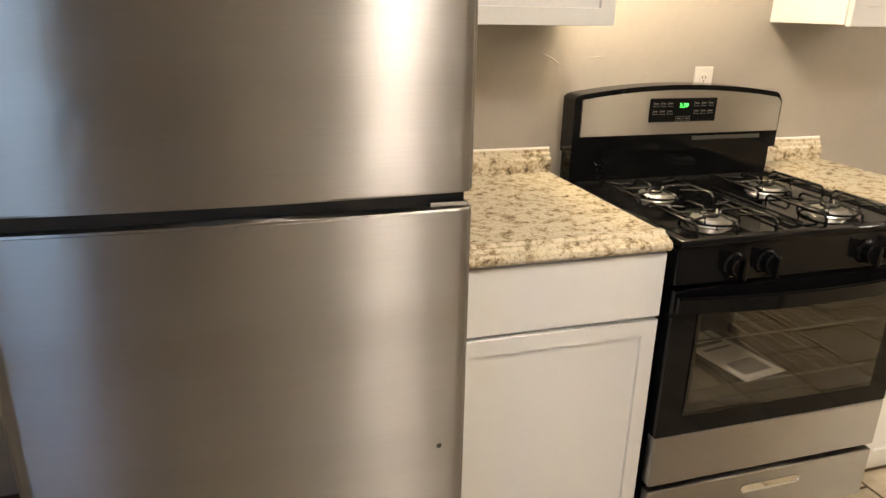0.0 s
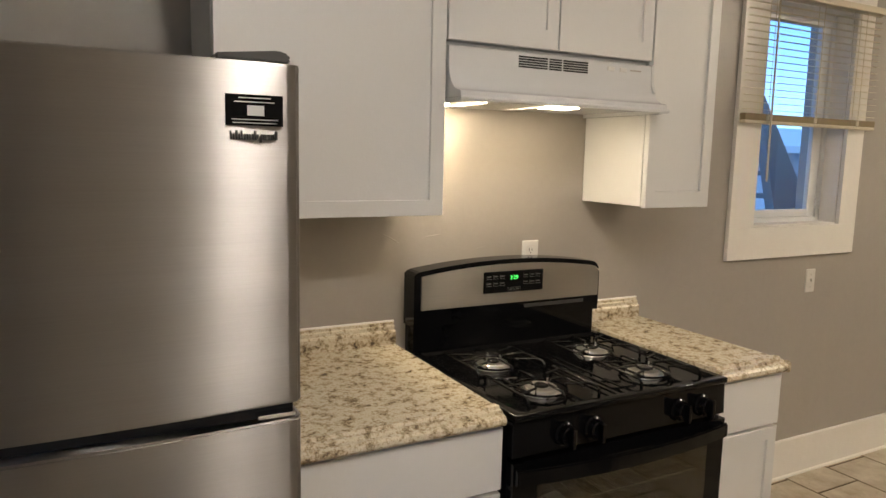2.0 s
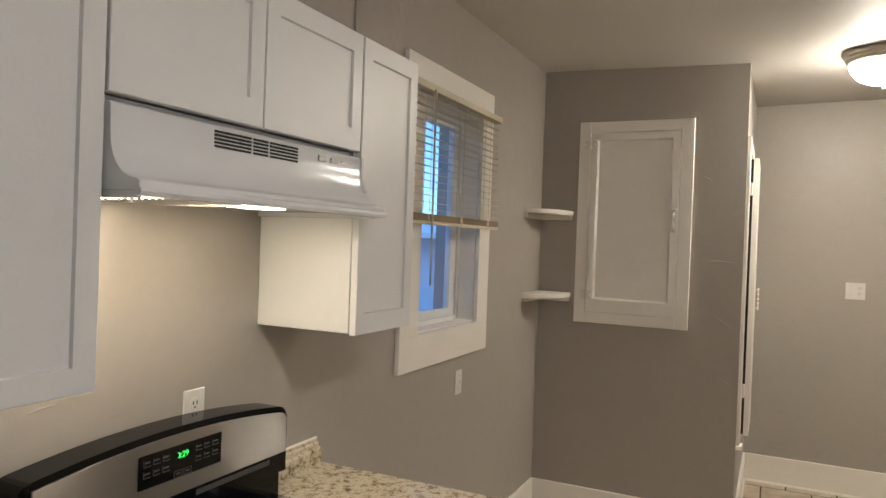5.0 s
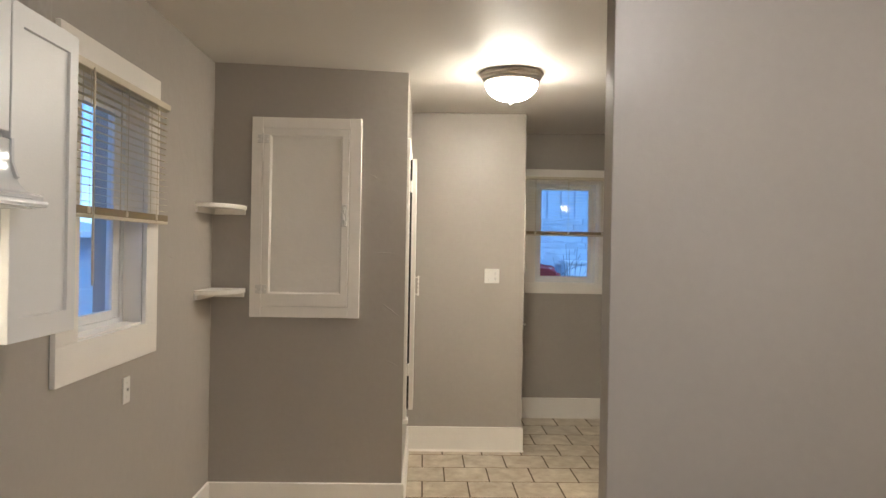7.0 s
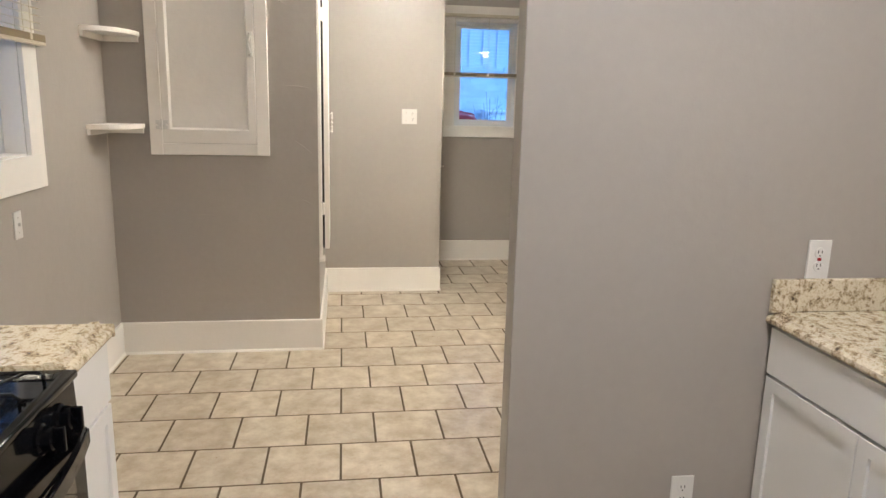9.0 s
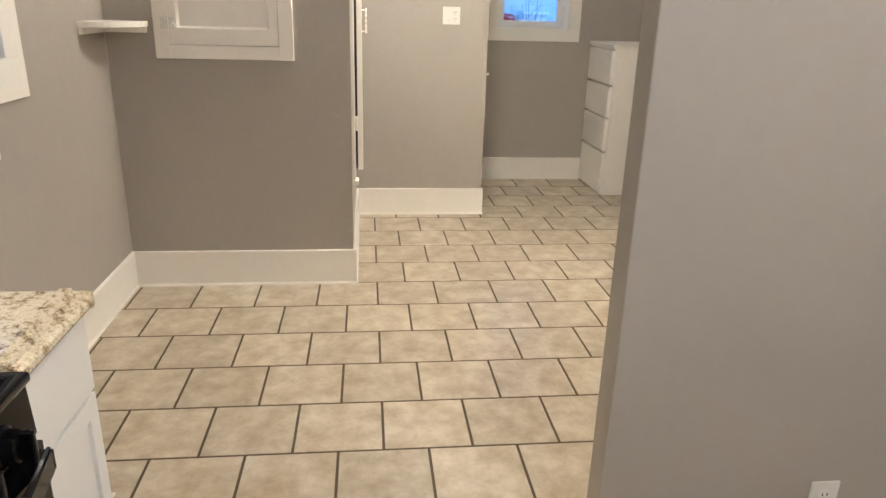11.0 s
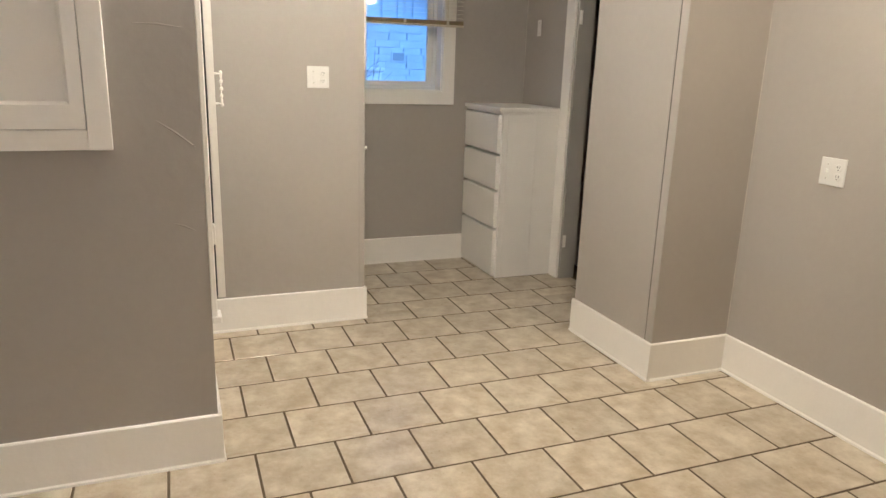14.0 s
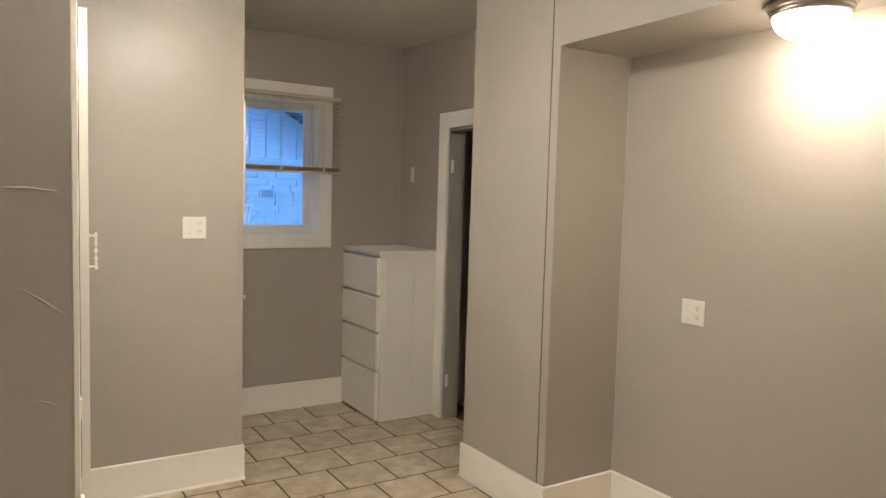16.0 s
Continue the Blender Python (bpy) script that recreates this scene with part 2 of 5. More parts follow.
def part(name, bm, material, parent, label=""):
    """Links a bmesh, given in world coordinates, as one mesh object under a thing or a part."""
    if parent:
        bmesh.ops.translate(bm, verts=bm.verts, vec=-origin(parent))
    me = bpy.data.meshes.new(name)
    bm.to_mesh(me)
    bm.free()
    me.materials.append(material)
    ob = new(name, me)
    ob.parent = parent
    return tagged(ob, label)


def thing(name, place, label, category, group="", kind=""):
    ob = new(name)
    ob.location, ob.empty_display_size = place, 0.1
    return tagged(ob, label, category, group, kind)


def box(x0, x1, y0, y1, z0, z1, bevel=0.0, seg=1, bm=None):
    bm = bm or bmesh.new()
    m = Matrix.Translation(((x0 + x1) / 2, (y0 + y1) / 2, (z0 + z1) / 2)) @ Matrix.Diagonal((abs(x1 - x0), abs(y1 - y0), abs(z1 - z0), 1))
    r = bmesh.ops.create_cube(bm, size=1, matrix=m)
    if bevel:
        es = list({e for v in r["verts"] for e in v.link_edges})
        bmesh.ops.bevel(bm, geom=es, offset=bevel, segments=seg, affect="EDGES", profile=0.5, clamp_overlap=True)
    return bm


def smooth(ob, angle=40):
    me = ob.data
    for p in me.polygons:
        p.use_smooth = True
    me.set_sharp_from_angle(angle=radians(angle))
    return ob


def lathe(profile, centre, n=32, bm=None, turn=None):
    """A body of revolution about z from (radius, height) pairs."""
    bm = bm or bmesh.new()
    m = Matrix.Translation(centre) @ (turn or Matrix.Identity(4))
    rings = []
    for r, z in profile:
        if r < 1e-5:
            rings.append([bm.verts.new(m @ Vector((0, 0, z)))])
        else:
            rings.append([bm.verts.new(m @ Vector((r * math.cos(2 * math.pi * k / n), r * math.sin(2 * math.pi * k / n), z))) for k in range(n)])
    for a, b in zip(rings, rings[1:]):
        for k in range(n):
            q = [a[k % len(a)], a[(k + 1) % len(a)], b[(k + 1) % len(b)], b[k % len(b)]]
            q = list(dict.fromkeys(q))
            if len(q) > 2:
                bm.faces.new(q)
    bmesh.ops.recalc_face_normals(bm, faces=bm.faces)
    return bm


def tube(points, r, n=8, bm=None):
    """A round bar along a line of points."""
    bm = bm or bmesh.new()
    pts = [Vector(p) for p in points]
    rings = []
    for i, p in enumerate(pts):
        d = (pts[min(i + 1, len(pts) - 1)] - pts[max(i - 1, 0)]).normalized()
        side = d.cross(Vector((0, 0, 1)))
        side = (side if side.length > 1e-3 else d.cross(Vector((1, 0, 0)))).normalized()
        up = side.cross(d)
        rings.append([bm.verts.new(p + r * (math.cos(2 * math.pi * k / n) * side + math.sin(2 * math.pi * k / n) * up)) for k in range(n)])
    for a, b in zip(rings, rings[1:]):
        for k in range(n):
            bm.faces.new((a[k], a[(k + 1) % n], b[(k + 1) % n], b[k]))
    for ring in (rings[0], rings[-1]):
        bm.faces.new(ring)
    bmesh.ops.recalc_face_normals(bm, faces=bm.faces)
    return bm


def prism(profile, a0, a1, axis="x", bm=None):
    """A profile, as pairs in the plane across the axis, drawn out from a0 to a1."""
    bm = bm or bmesh.new()

    def v(p, q, a):
        return (a, p, q) if axis == "x" else (p, a, q) if axis == "y" else (p, q, a)

    lo, hi = ([bm.verts.new(v(p, q, a)) for p, q in profile] for a in (a0, a1))
    n = len(profile)
    for k in range(n):
        bm.faces.new((lo[k], lo[(k + 1) % n], hi[(k + 1) % n], hi[k]))
    bm.faces.new(lo)
    bm.faces.new(hi)
    bmesh.ops.recalc_face_normals(bm, faces=bm.faces)
    return bm


def shaker(x0, x1, y, z0, z1, face=-1, rail=0.057, t=0.019, recess=0.008, up=0.0, low=0.0):
    """A shaker door: flat frame, sunk panel; its front lies at y and looks to -y (face -1) or +y."""
    bm = bmesh.new()
    back = y - face * t
    lo, hi = min(y, back), max(y, back)
    box(x0, x1, lo, hi, z0, z1, bm=bm)
    bmesh.ops.recalc_face_normals(bm, faces=bm.faces)
    front = [f for f in bm.faces if f.normal.y * face > 0.9]
    bmesh.ops.bevel(bm, geom=[e for f in front for e in f.edges], offset=0.0015, segments=1, affect="EDGES")
    front = max((f for f in bm.faces if f.normal.y * face > 0.99), key=lambda f: f.calc_area())
    if rail:
        bmesh.ops.inset_individual(bm, faces=[front], thickness=rail - 0.0015)
        for v in front.verts:
            v.co.z += low if v.co.z < (z0 + z1) / 2 else -up
        bmesh.ops.inset_individual(bm, faces=[front], thickness=0.002)
        bmesh.ops.translate(bm, verts=front.verts, vec=(0, -face * recess, 0))
    return bm


def structure(name, bm, material, label, category=""):
    return tagged(part(name, bm, material, None), label, category or name.split("_")[0], kind="structure")


# ---------------------------------------------------------------- the shell
CEIL = 2.79  # the walls run up into the ceiling
XB, XC, XW = 3.34, 4.68, 5.80  # face of the closet block, hall wall, window wall
YB, YC, YS, YN = -1.157, -2.07, -3.652, -3.64  # block side, hall wall end, alcove wall, back hall wall
XP0, XP1, YP = 1.055, 1.14, -1.777  # the partition
XL, YK = -2.6, -3.22  # kitchen's far side and back


def wall_with_hole_x(x0, x1, y0, y1, z0, z1, hx0, hx1, hz0, hz1):
    bm = box(x0, hx0, y0, y1, z0, z1)
    box(hx1, x1, y0, y1, z0, z1, bm=bm)
    box(hx0, hx1, y0, y1, z0, hz0, bm=bm)
    box(hx0, hx1, y0, y1, hz1, z1, bm=bm)
    return bm


WA = (1.715, 2.325, 1.25, 2.24)  # opening of the kitchen window: x, x, z, z
WK = (-2.45, -1.95, 1.15, 2.15)  # opening over the sink: x, x, z, z
WB = (-2.955, -2.335, 1.295, 2.27)  # opening of the back hall window: y, y, z, z
structure("wall_stove", wall_with_hole_x(XL - 0.15, XB + 0.1, 0, 0.22, -0.05, CEIL, *WA), M_WALL, "greige painted plaster wall behind the range", "wall")
bm = box(XW, XW + 0.2, YN - 0.6, WB[0], -0.05, CEIL)
box(XW, XW + 0.2, WB[1], 0.0, -0.05, CEIL, bm=bm)
box(XW, XW + 0.2, WB[0], WB[1], -0.05, WB[2], bm=bm)
box(XW, XW + 0.2, WB[0], WB[1], WB[3], CEIL, bm=bm)
structure("wall_back_hall_window", bm, M_WALL, "greige painted wall of the back hall with a window", "wall")
structure("wall_closet_block", box(XB, XC + 0.12, YB, -0.001, -0.05, CEIL), M_WALL, "greige painted closet block with a corner edge", "wall")
structure("wall_hall", box(XC, XC + 0.12, YC, YB, -0.05, CEIL), M_WALL, "greige painted hall wall end", "wall")
structure("wall_back_hall_north", box(XC + 0.12, XW, YC + 0.1, YC + 0.2, -0.05, CEIL), M_WALL, "greige painted side wall of the back hall", "wall")
DX0, DX1, DZ = 4.30, 5.08, 2.09  # the doorway of the back hall
structure("wall_back_hall_south", wall_with_hole_x(4.13, XW, YN - 0.12, YN, -0.05, CEIL, DX0, DX1, -0.05, DZ), M_WALL, "greige painted wall with a doorway", "wall")
PX0, PX1, PY, SOF = 3.426, 4.13, -3.188, 2.315
structure("wall_pilaster", box(PX0, PX1, YS - 0.12, PY, -0.05, CEIL), M_WALL, "greige painted chimney breast beside the alcove", "wall")
structure("wall_alcove", box(XP1, PX0, YS - 0.12, YS, -0.05, SOF), M_WALL, "greige painted alcove wall with roller marks", "wall")
structure("soffit", box(XP1, PX0, YS - 0.12, PY, SOF, CEIL), M_WALL, "greige painted dropped soffit over the alcove", "soffit")
structure("wall_partition", box(XP0, XP1, YS - 0.12, YP, -0.05, CEIL, 0.004, 2), M_WALL, "greige painted partition wall with a smooth end", "wall")
structure("wall_kitchen_back", wall_with_hole_x(XL, XP0, YK - 0.12, YK, -0.05, CEIL, *WK), M_WALL, "greige painted kitchen wall", "wall")
structure("wall_kitchen_west", box(XL - 0.15, XL, YK - 0.12, 0, -0.05, CEIL), M_WALL, "greige painted kitchen wall", "wall")


def ceiling_height(x, y):
    """The old ceiling sags away from the stove wall and rises towards the back hall."""
    ease = min(1.0, max(0.0, (x - XB) / (XW - XB)))
    return 2.700 - 0.036 * min(1.0, -y / 1.15) + (0.045 + 0.022 * max(0.0, -y - 1.15)) * ease


bm = bmesh.new()
NX, NY = 24, 12
grid = [[bm.verts.new((x, y, ceiling_height(x, min(y, 0.0)))) for y in (YS - 0.3 + (0.52 - YS) * j / NY for j in range(NY + 1))] for x in (XL - 0.15 + (XW + 0.35 - XL) * i / NX for i in range(NX + 1))]
for i in range(NX):
    for j in range(NY):
        bm.faces.new((grid[i][j], grid[i][j + 1], grid[i + 1][j + 1], grid[i + 1][j]))
top = [[bm.verts.new((v.co.x, v.co.y, CEIL + 0.12)) for v in row] for row in grid]
for i in range(NX):
    for j in range(NY):
        bm.faces.new((top[i][j], top[i][j + 1], top[i + 1][j + 1], top[i + 1][j]))
ring = [(i, 0) for i in range(NX)] + [(NX, j) for j in range(NY)] + [(i, NY) for i in range(NX, 0, -1)] + [(0, j) for j in range(NY, 0, -1)]
for (i, j), (k, l) in zip(ring, ring[1:] + ring[:1]):
    bm.faces.new((grid[i][j], grid[k][l], top[k][l], top[i][j]))
bmesh.ops.recalc_face_normals(bm, faces=bm.faces)
smooth(structure("ceiling", bm, M_CEIL, "off-white painted ceiling, slightly uneven", "ceiling"), 30)
structure("floor", box(XL - 0.15, XW + 0.2, YS - 0.3, 0.22, -0.12, -0.0015), M_GROUT, "brown grout bed of the tiled floor", "floor")
# the dark room beyond the doorway
bm = box(DX0 - 0.6, DX1 + 0.3, YN - 1.6, YN - 1.5, -0.05, CEIL)
box(DX0 - 0.7, DX0 - 0.6, YN - 1.6, YN - 0.12, -0.05, CEIL, bm=bm)
box(DX1 + 0.3, DX1 + 0.4, YN - 1.6, YN - 0.12, -0.05, CEIL, bm=bm)
box(DX0 - 0.7, DX1 + 0.4, YN - 1.6, YN - 0.3, CEIL, CEIL + 0.1, bm=bm)
box(DX0 - 0.7, DX1 + 0.4, YN - 1.6, YN - 0.3, -0.1, -0.004, bm=bm)
structure("wall_stairwell", bm, M_WALL, "unlit stairwell walls beyond the doorway", "wall")


# ---------------------------------------------------------------- baseboards
def baseboard(name, x0, y0, x1, y1, nx, ny, h=0.195, t=0.015):
    """A tall board along a wall from (x0, y0) to (x1, y1), standing out along (nx, ny), with a small shoe at the floor."""
    prof = [(0, 0), (t + 0.007, 0), (t + 0.006, 0.008), (t, 0.014), (t, h - 0.004), (t - 0.004, h), (0, h)]
    bm = bmesh.new()
    a = [bm.verts.new((x0 + nx * d, y0 + ny * d, z)) for d, z in prof]
    b = [bm.verts.new((x1 + nx * d, y1 + ny * d, z)) for d, z in prof]
    for k in range(len(prof)):
        j = (k + 1) % len(prof)
        bm.faces.new((a[k], a[j], b[j], b[k]))
    bm.faces.new(a)
    bm.faces.new(b)
    bmesh.ops.recalc_face_normals(bm, faces=bm.faces)
    return structure(name, bm, M_TRIM, "tall white painted baseboard with brush marks", "baseboard")


baseboard("baseboard_stove_wall", 1.075, 0, XB, 0, 0, -1)
baseboard("baseboard_block", XB, -0.016, XB, YB - 0.014, -1, 0)
baseboard("baseboard_block_side", XB - 0.014, YB, XC, YB, 0, -1)
baseboard("baseboard_hall", XC, YB - 0.016, XC, YC - 0.014, -1, 0)
baseboard("baseboard_hall_end", XC - 0.014, YC, XC + 0.12, YC, 0, -1)
baseboard("baseboard_window_wall", XW, YC + 0.1, XW, -3.165, -1, 0)
baseboard("baseboard_pilaster", PX0 - 0.014, PY, PX1 + 0.014, PY, 0, 1)
baseboard("baseboard_pilaster_side", PX0, PY + 0.001, PX0, YS + 0.016, -1, 0)
baseboard("baseboard_pilaster_end", PX1, PY, PX1, YN, 1, 0)
baseboard("baseboard_alcove", XP1, YS, PX0, YS, 0, 1)
baseboard("baseboard_partition", XP1, YS + 0.02, XP1, YP, 1, 0)


# ---------------------------------------------------------------- kitchen: cabinets and counters
CY, CF = -0.66, -0.681  # face of the base cabinets' boxes, of their doors


def base_cabinet(x0, x1, label, doors=1, face=-1, back=0.0, front=CY, gap=0.697, group="base cabinets"):
    """A base unit with a slab drawer front over shaker doors; it looks to -y (face -1) or to +y."""
    c = thing("base_cabinet", ((x0 + x1) / 2, (back + front) / 2, 0), label, "cabinet", group)
    lo, hi = min(front, back), max(front, back)
    part("body", box(x0, x1, lo + 0.001, hi - 0.001, 0.10, 0.872, 0.001), M_CAB, c)
    kick = front - face * 0.07
    part("toe_kick", box(x0, x1, min(kick, back) + 0.002, max(kick, back) - 0.002, 0.0, 0.099), M_CAB, c, "recessed white toe kick")
    f = front + face * 0.021
    part("drawer_front", shaker(x0 + 0.004, x1 - 0.004, f, gap + 0.005, 0.866, face, rail=0), M_CAB, c)
    w = (x1 - x0 - 0.008) / doors
    for k in range(doors):
        part("door", shaker(x0 + 0.004 + k * w + 0.0015, x0 + 0.004 + (k + 1) * w - 0.0015, f, 0.115, gap - 0.005, face), M_CAB, c)
    return c


base_cabinet(-0.60, -0.002, "white shaker base cabinet between fridge and range")
base_cabinet(0.772, 1.062, "narrow white shaker base cabinet beside the range")
BF = -2.595
base_cabinet(0.255, 1.045, "white shaker base cabinet against the partition wall", 2, 1, YK, BF, 0.718)
base_cabinet(-0.540, 0.250, "white shaker base cabinet with a drawer front", 2, 1, YK, BF, 0.718)
base_cabinet(-1.05, -0.545, "white shaker base cabinet with a drawer front", 1, 1, YK, BF, 0.718)


def edge_profile(y_back, y_front, z=0.914, t=0.040):
    """Counter cross-section: flat top, raised lip line and an ogee nose."""
    s = 1 if y_front < y_back else -1
    y = y_front
    nose = [(0.062, -0.002), (0.058, 0.003), (0.038, 0.004), (0.034, -0.003), (0.023, -0.004), (0.019, -0.011), (0.007, -0.013), (0.001, -0.019), (0.0, -0.029), (0.004, -0.036), (0.012, -t)]
    return [(y_back, z - t), (y_back, z - 0.002)] + [(y + s * d, z + h) for d, h in nose]


def countertop(x0, x1, y_back, y_front, label, splash_y=True):
    c = thing("countertop", ((x0 + x1) / 2, y_back, 0.874), label, "countertop")
    smooth(part("slab", prism(edge_profile(y_back, y_front), x0, x1), M_COUNTER, c), 24)
    s = 1 if y_front < y_back else -1
    if splash_y:
        steps = [(0.001, 0.9125), (0.023, 0.9125), (0.023, 0.953), (0.020, 0.958), (0.013, 0.960), (0.012, 0.971), (0.009, 0.974), (0.006, 0.975), (0.005, 0.983), (0.001, 0.985)]
        part("backsplash", prism([(y_back - s * d, h) for d, h in steps], x0, x1), M_COUNTER, c)
        part("cap", prism([(y_back - s * 0.001, 0.9855), (y_back - s * 0.006, 0.9855), (y_back - s * 0.004, 0.990), (y_back - s * 0.001, 0.991)], x0, x1), M_TRIM, c, "thin cream caulk line along the top")
    return c


countertop(-0.605, -0.008, 0.0, -0.70, "beige granite-look laminate countertop with ogee edge")
c = countertop(0.770, 1.065, 0.0, -0.70, "short beige granite-look laminate countertop with ogee edge")
part("end_trim", prism([(1.0655, 0.874), (1.074, 0.877), (1.077, 0.890), (1.073, 0.905), (1.0655, 0.911)], -0.698, -0.02, "y"), M_COUNTER, c)
c = countertop(-1.05, XP0 - 0.002, YK, -2.56, "grey-beige granite-look laminate countertop beside the partition", False)
part("backsplash", box(XP0 - 0.022, XP0 - 0.003, YK + 0.02, -2.563, 0.9125, 1.014, 0.003), M_COUNTER, c)
part("backsplash", box(-1.05, XP0 - 0.003, YK + 0.001, YK + 0.019, 0.9125, 1.014, 0.003), M_COUNTER, c)


def wall_cabinet(x0, x1, z0, z1, label, doors=1, left=0.0, up=0.008, low=0.013):
    c = thing("wall_cabinet", ((x0 + x1) / 2, -0.16, z0), label, "cabinet", "wall cabinets")
    part("body", box(x0 + left, x1, -0.305, -0.001, z0, z1, 0.001), M_CAB, c)
    w = (x1 - x0) / doors
    for k in range(doors):
        part("door", shaker(x0 + k * w + 0.002, x0 + (k + 1) * w - 0.002, -0.327, z0 - 0.004, z1 - 0.004, rail=0.06, up=up, low=low), M_CAB, c)
    return c


wall_cabinet(-0.627, -0.001, 1.372, 2.165, "tall white shaker wall cabinet with one broad door", up=0.0, low=0.0)
wall_cabinet(0.001, 0.761, 1.862, 2.165, "low white shaker wall cabinet with two doors over the hood", 2)
wall_cabinet(0.764, 1.068, 1.380, 2.165, "narrow white shaker wall cabinet beside the window")

# ---------------------------------------------------------------- kitchen: refrigerator
FX0, FX1, FY, FT = -1.335, -0.607, -1.0, 1.672
r = thing("refrigerator", ((FX0 + FX1) / 2, -0.55, 0), "brushed stainless steel top-freezer refrigerator with faint smudges", "refrigerator")
part("body", box(FX0 + 0.004, FX1 - 0.004, FY + 0.080, -0.06, 0.02, FT - 0.012, 0.004), M_DARKPL, r, "dark grey cabinet body")


def fridge_door(name, z0, z1):
    """A door slab bowed slightly outwards, with rounded upright edges."""
    prof = [(FX0, FY + 0.027)]
    for u in [0.007, 0.02, 0.04] + [k / 16 for k in range(1, 16)] + [0.96, 0.98, 0.993]:
        prof.append((FX0 + u * (FX1 - FX0), FY + 0.015 * (2 * u - 1) ** 2 + (0.003 if u in (0.007, 0.993) else 0.0)))
    prof += [(FX1, FY + 0.027), (FX1, FY + 0.074), (FX0, FY + 0.074)]
    bm = prism(prof, z0, z1, "z")
    top = [e for e in bm.edges if all(abs(v.co.z - z1) < 1e-5 or abs(v.co.z - z0) < 1e-5 for v in e.verts) and all(v.co.y < FY + 0.03 for v in e.verts)]
    bmesh.ops.bevel(bm, geom=top, offset=0.004, segments=2, affect="EDGES")
    return smooth(part(name, bm, M_STEEL, r), 35)


fd = fridge_door("freezer_door", 1.128, FT)
ld = fridge_door("fridge_door", 0.06, 1.102)
part("gasket", box(FX0 + 0.012, FX1 - 0.012, FY + 0.034, FY + 0.079, 1.101, 1.129), M_DARK, r, "black door gap")
part("hinge", box(FX1 - 0.075, FX1 - 0.012, FY + 0.012, FY + 0.06, 1.107, 1.114, 0.001), M_CHROME, r, "small steel middle hinge")
hc = prism([(FX1 - 0.125, FT + 0.002), (FX1 - 0.014, FT + 0.002), (FX1 - 0.010, FT + 0.010), (FX1 - 0.014, FT + 0.018), (FX1 - 0.030, FT + 0.022), (FX1 - 0.125, FT + 0.012)], FY + 0.035, FY + 0.105, "y")
bmesh.ops.bevel(hc, geom=hc.edges[:], offset=0.003, segments=2, affect="EDGES")
smooth(part("hinge_cover", hc, M_DARKPL, r, "dark plastic top hinge cover"))
part("screw_plug", lathe([(0.0, 0.002), (0.004, 0.0015), (0.005, 0.0)], (-0.659, FY + 0.0105, 0.658), 10, turn=Matrix.Rotation(radians(90), 4, "X")), M_DARKPL, ld)
sy = FY + 0.0085
st = part("sticker", box(-0.725, -0.639, sy - 0.004, sy + 0.006, 1.576, 1.622), M_BLACK, fd, "black property sticker with white bars")
part("logo_block", box(-0.693, -0.668, sy - 0.0048, sy - 0.0030, 1.591, 1.606), M_PAPER, st)
for z, w in ((1.617, 0.048), (1.611, 0.060), (1.585, 0.070), (1.580, 0.066)):
    part("line", box(-0.682 - w / 2, -0.682 + w / 2, sy - 0.0048, sy - 0.0030, z - 0.0006, z + 0.0006), M_PAPER, st)
badge = part("maker_badge", box(-0.7185, -0.7168, sy - 0.0045, sy + 0.006, 1.555, 1.568), M_DARKPL, fd, "dark maker's badge")
for k in range(17):
    x = -0.7145 + 0.0040 * k
    part("badge_bar", box(x, x + (0.0026 if k % 3 else 0.0018), sy - 0.0045, sy + 0.006, 1.551 if k == 10 else 1.5552, 1.5685 if k in (1, 3, 8, 16) else 1.5635), M_DARKPL, badge)
part("swoosh", tube([(-0.694, sy - 0.004, 1.550), (-0.686, sy - 0.004, 1.549), (-0.678, sy - 0.004, 1.556), (-0.673, sy - 0.004, 1.566), (-0.676, sy - 0.004, 1.573), (-0.681, sy - 0.004, 1.571)], 0.0008, 6), M_NICKEL, badge)

# ---------------------------------------------------------------- kitchen: gas range
SX0, SX1, SF = 0.008, 0.766, -0.712
s = thing("gas_range", ((SX0 + SX1) / 2, -0.38, 0), "black and stainless steel freestanding gas range with four burners", "range")
bd = part("body", box(SX0 + 0.004, SX0 + 0.05, SF + 0.035, -0.035, 0.02, 0.883, 0.002), M_BLACK, s, "glossy black side panels")
part("side_panel", box(SX1 - 0.05, SX1 - 0.004, SF + 0.035, -0.035, 0.02, 0.883, 0.002), M_BLACK, s)
part("back_panel", box(SX0 + 0.0505, SX1 - 0.0505, -0.10, -0.036, 0.02, 0.883), M_OVEN, s)
part("oven_floor", box(SX0 + 0.0505, SX1 - 0.0505, SF + 0.036, -0.1005, 0.02, 0.30), M_OVEN, s)
part("oven_roof", box(SX0 + 0.0505, SX1 - 0.0505, SF + 0.036, -0.1005, 0.76, 0.883), M_OVEN, s)
for z in (0.455, 0.60):
    rk = bmesh.new()
    for k in range(12):
        tube([(SX0 + 0.07 + 0.0565 * k, SF + 0.06, z), (SX0 + 0.07 + 0.0565 * k, -0.12, z)], 0.002, 5, rk)
    for y in (SF + 0.06, -0.12):
        tube([(SX0 + 0.052, y, z), (SX1 - 0.052, y, z)], 0.003, 6, rk)
    part("oven_rack", rk, M_RACK, s, "dull wire oven rack")
ct = bmesh.new()
box(SX0, SX1, SF - 0.002, -0.10, 0.884, 0.903, 0.006, 3, bm=ct)
top = max((f for f in ct.faces if f.normal.z > 0.9), key=lambda f: f.calc_area())
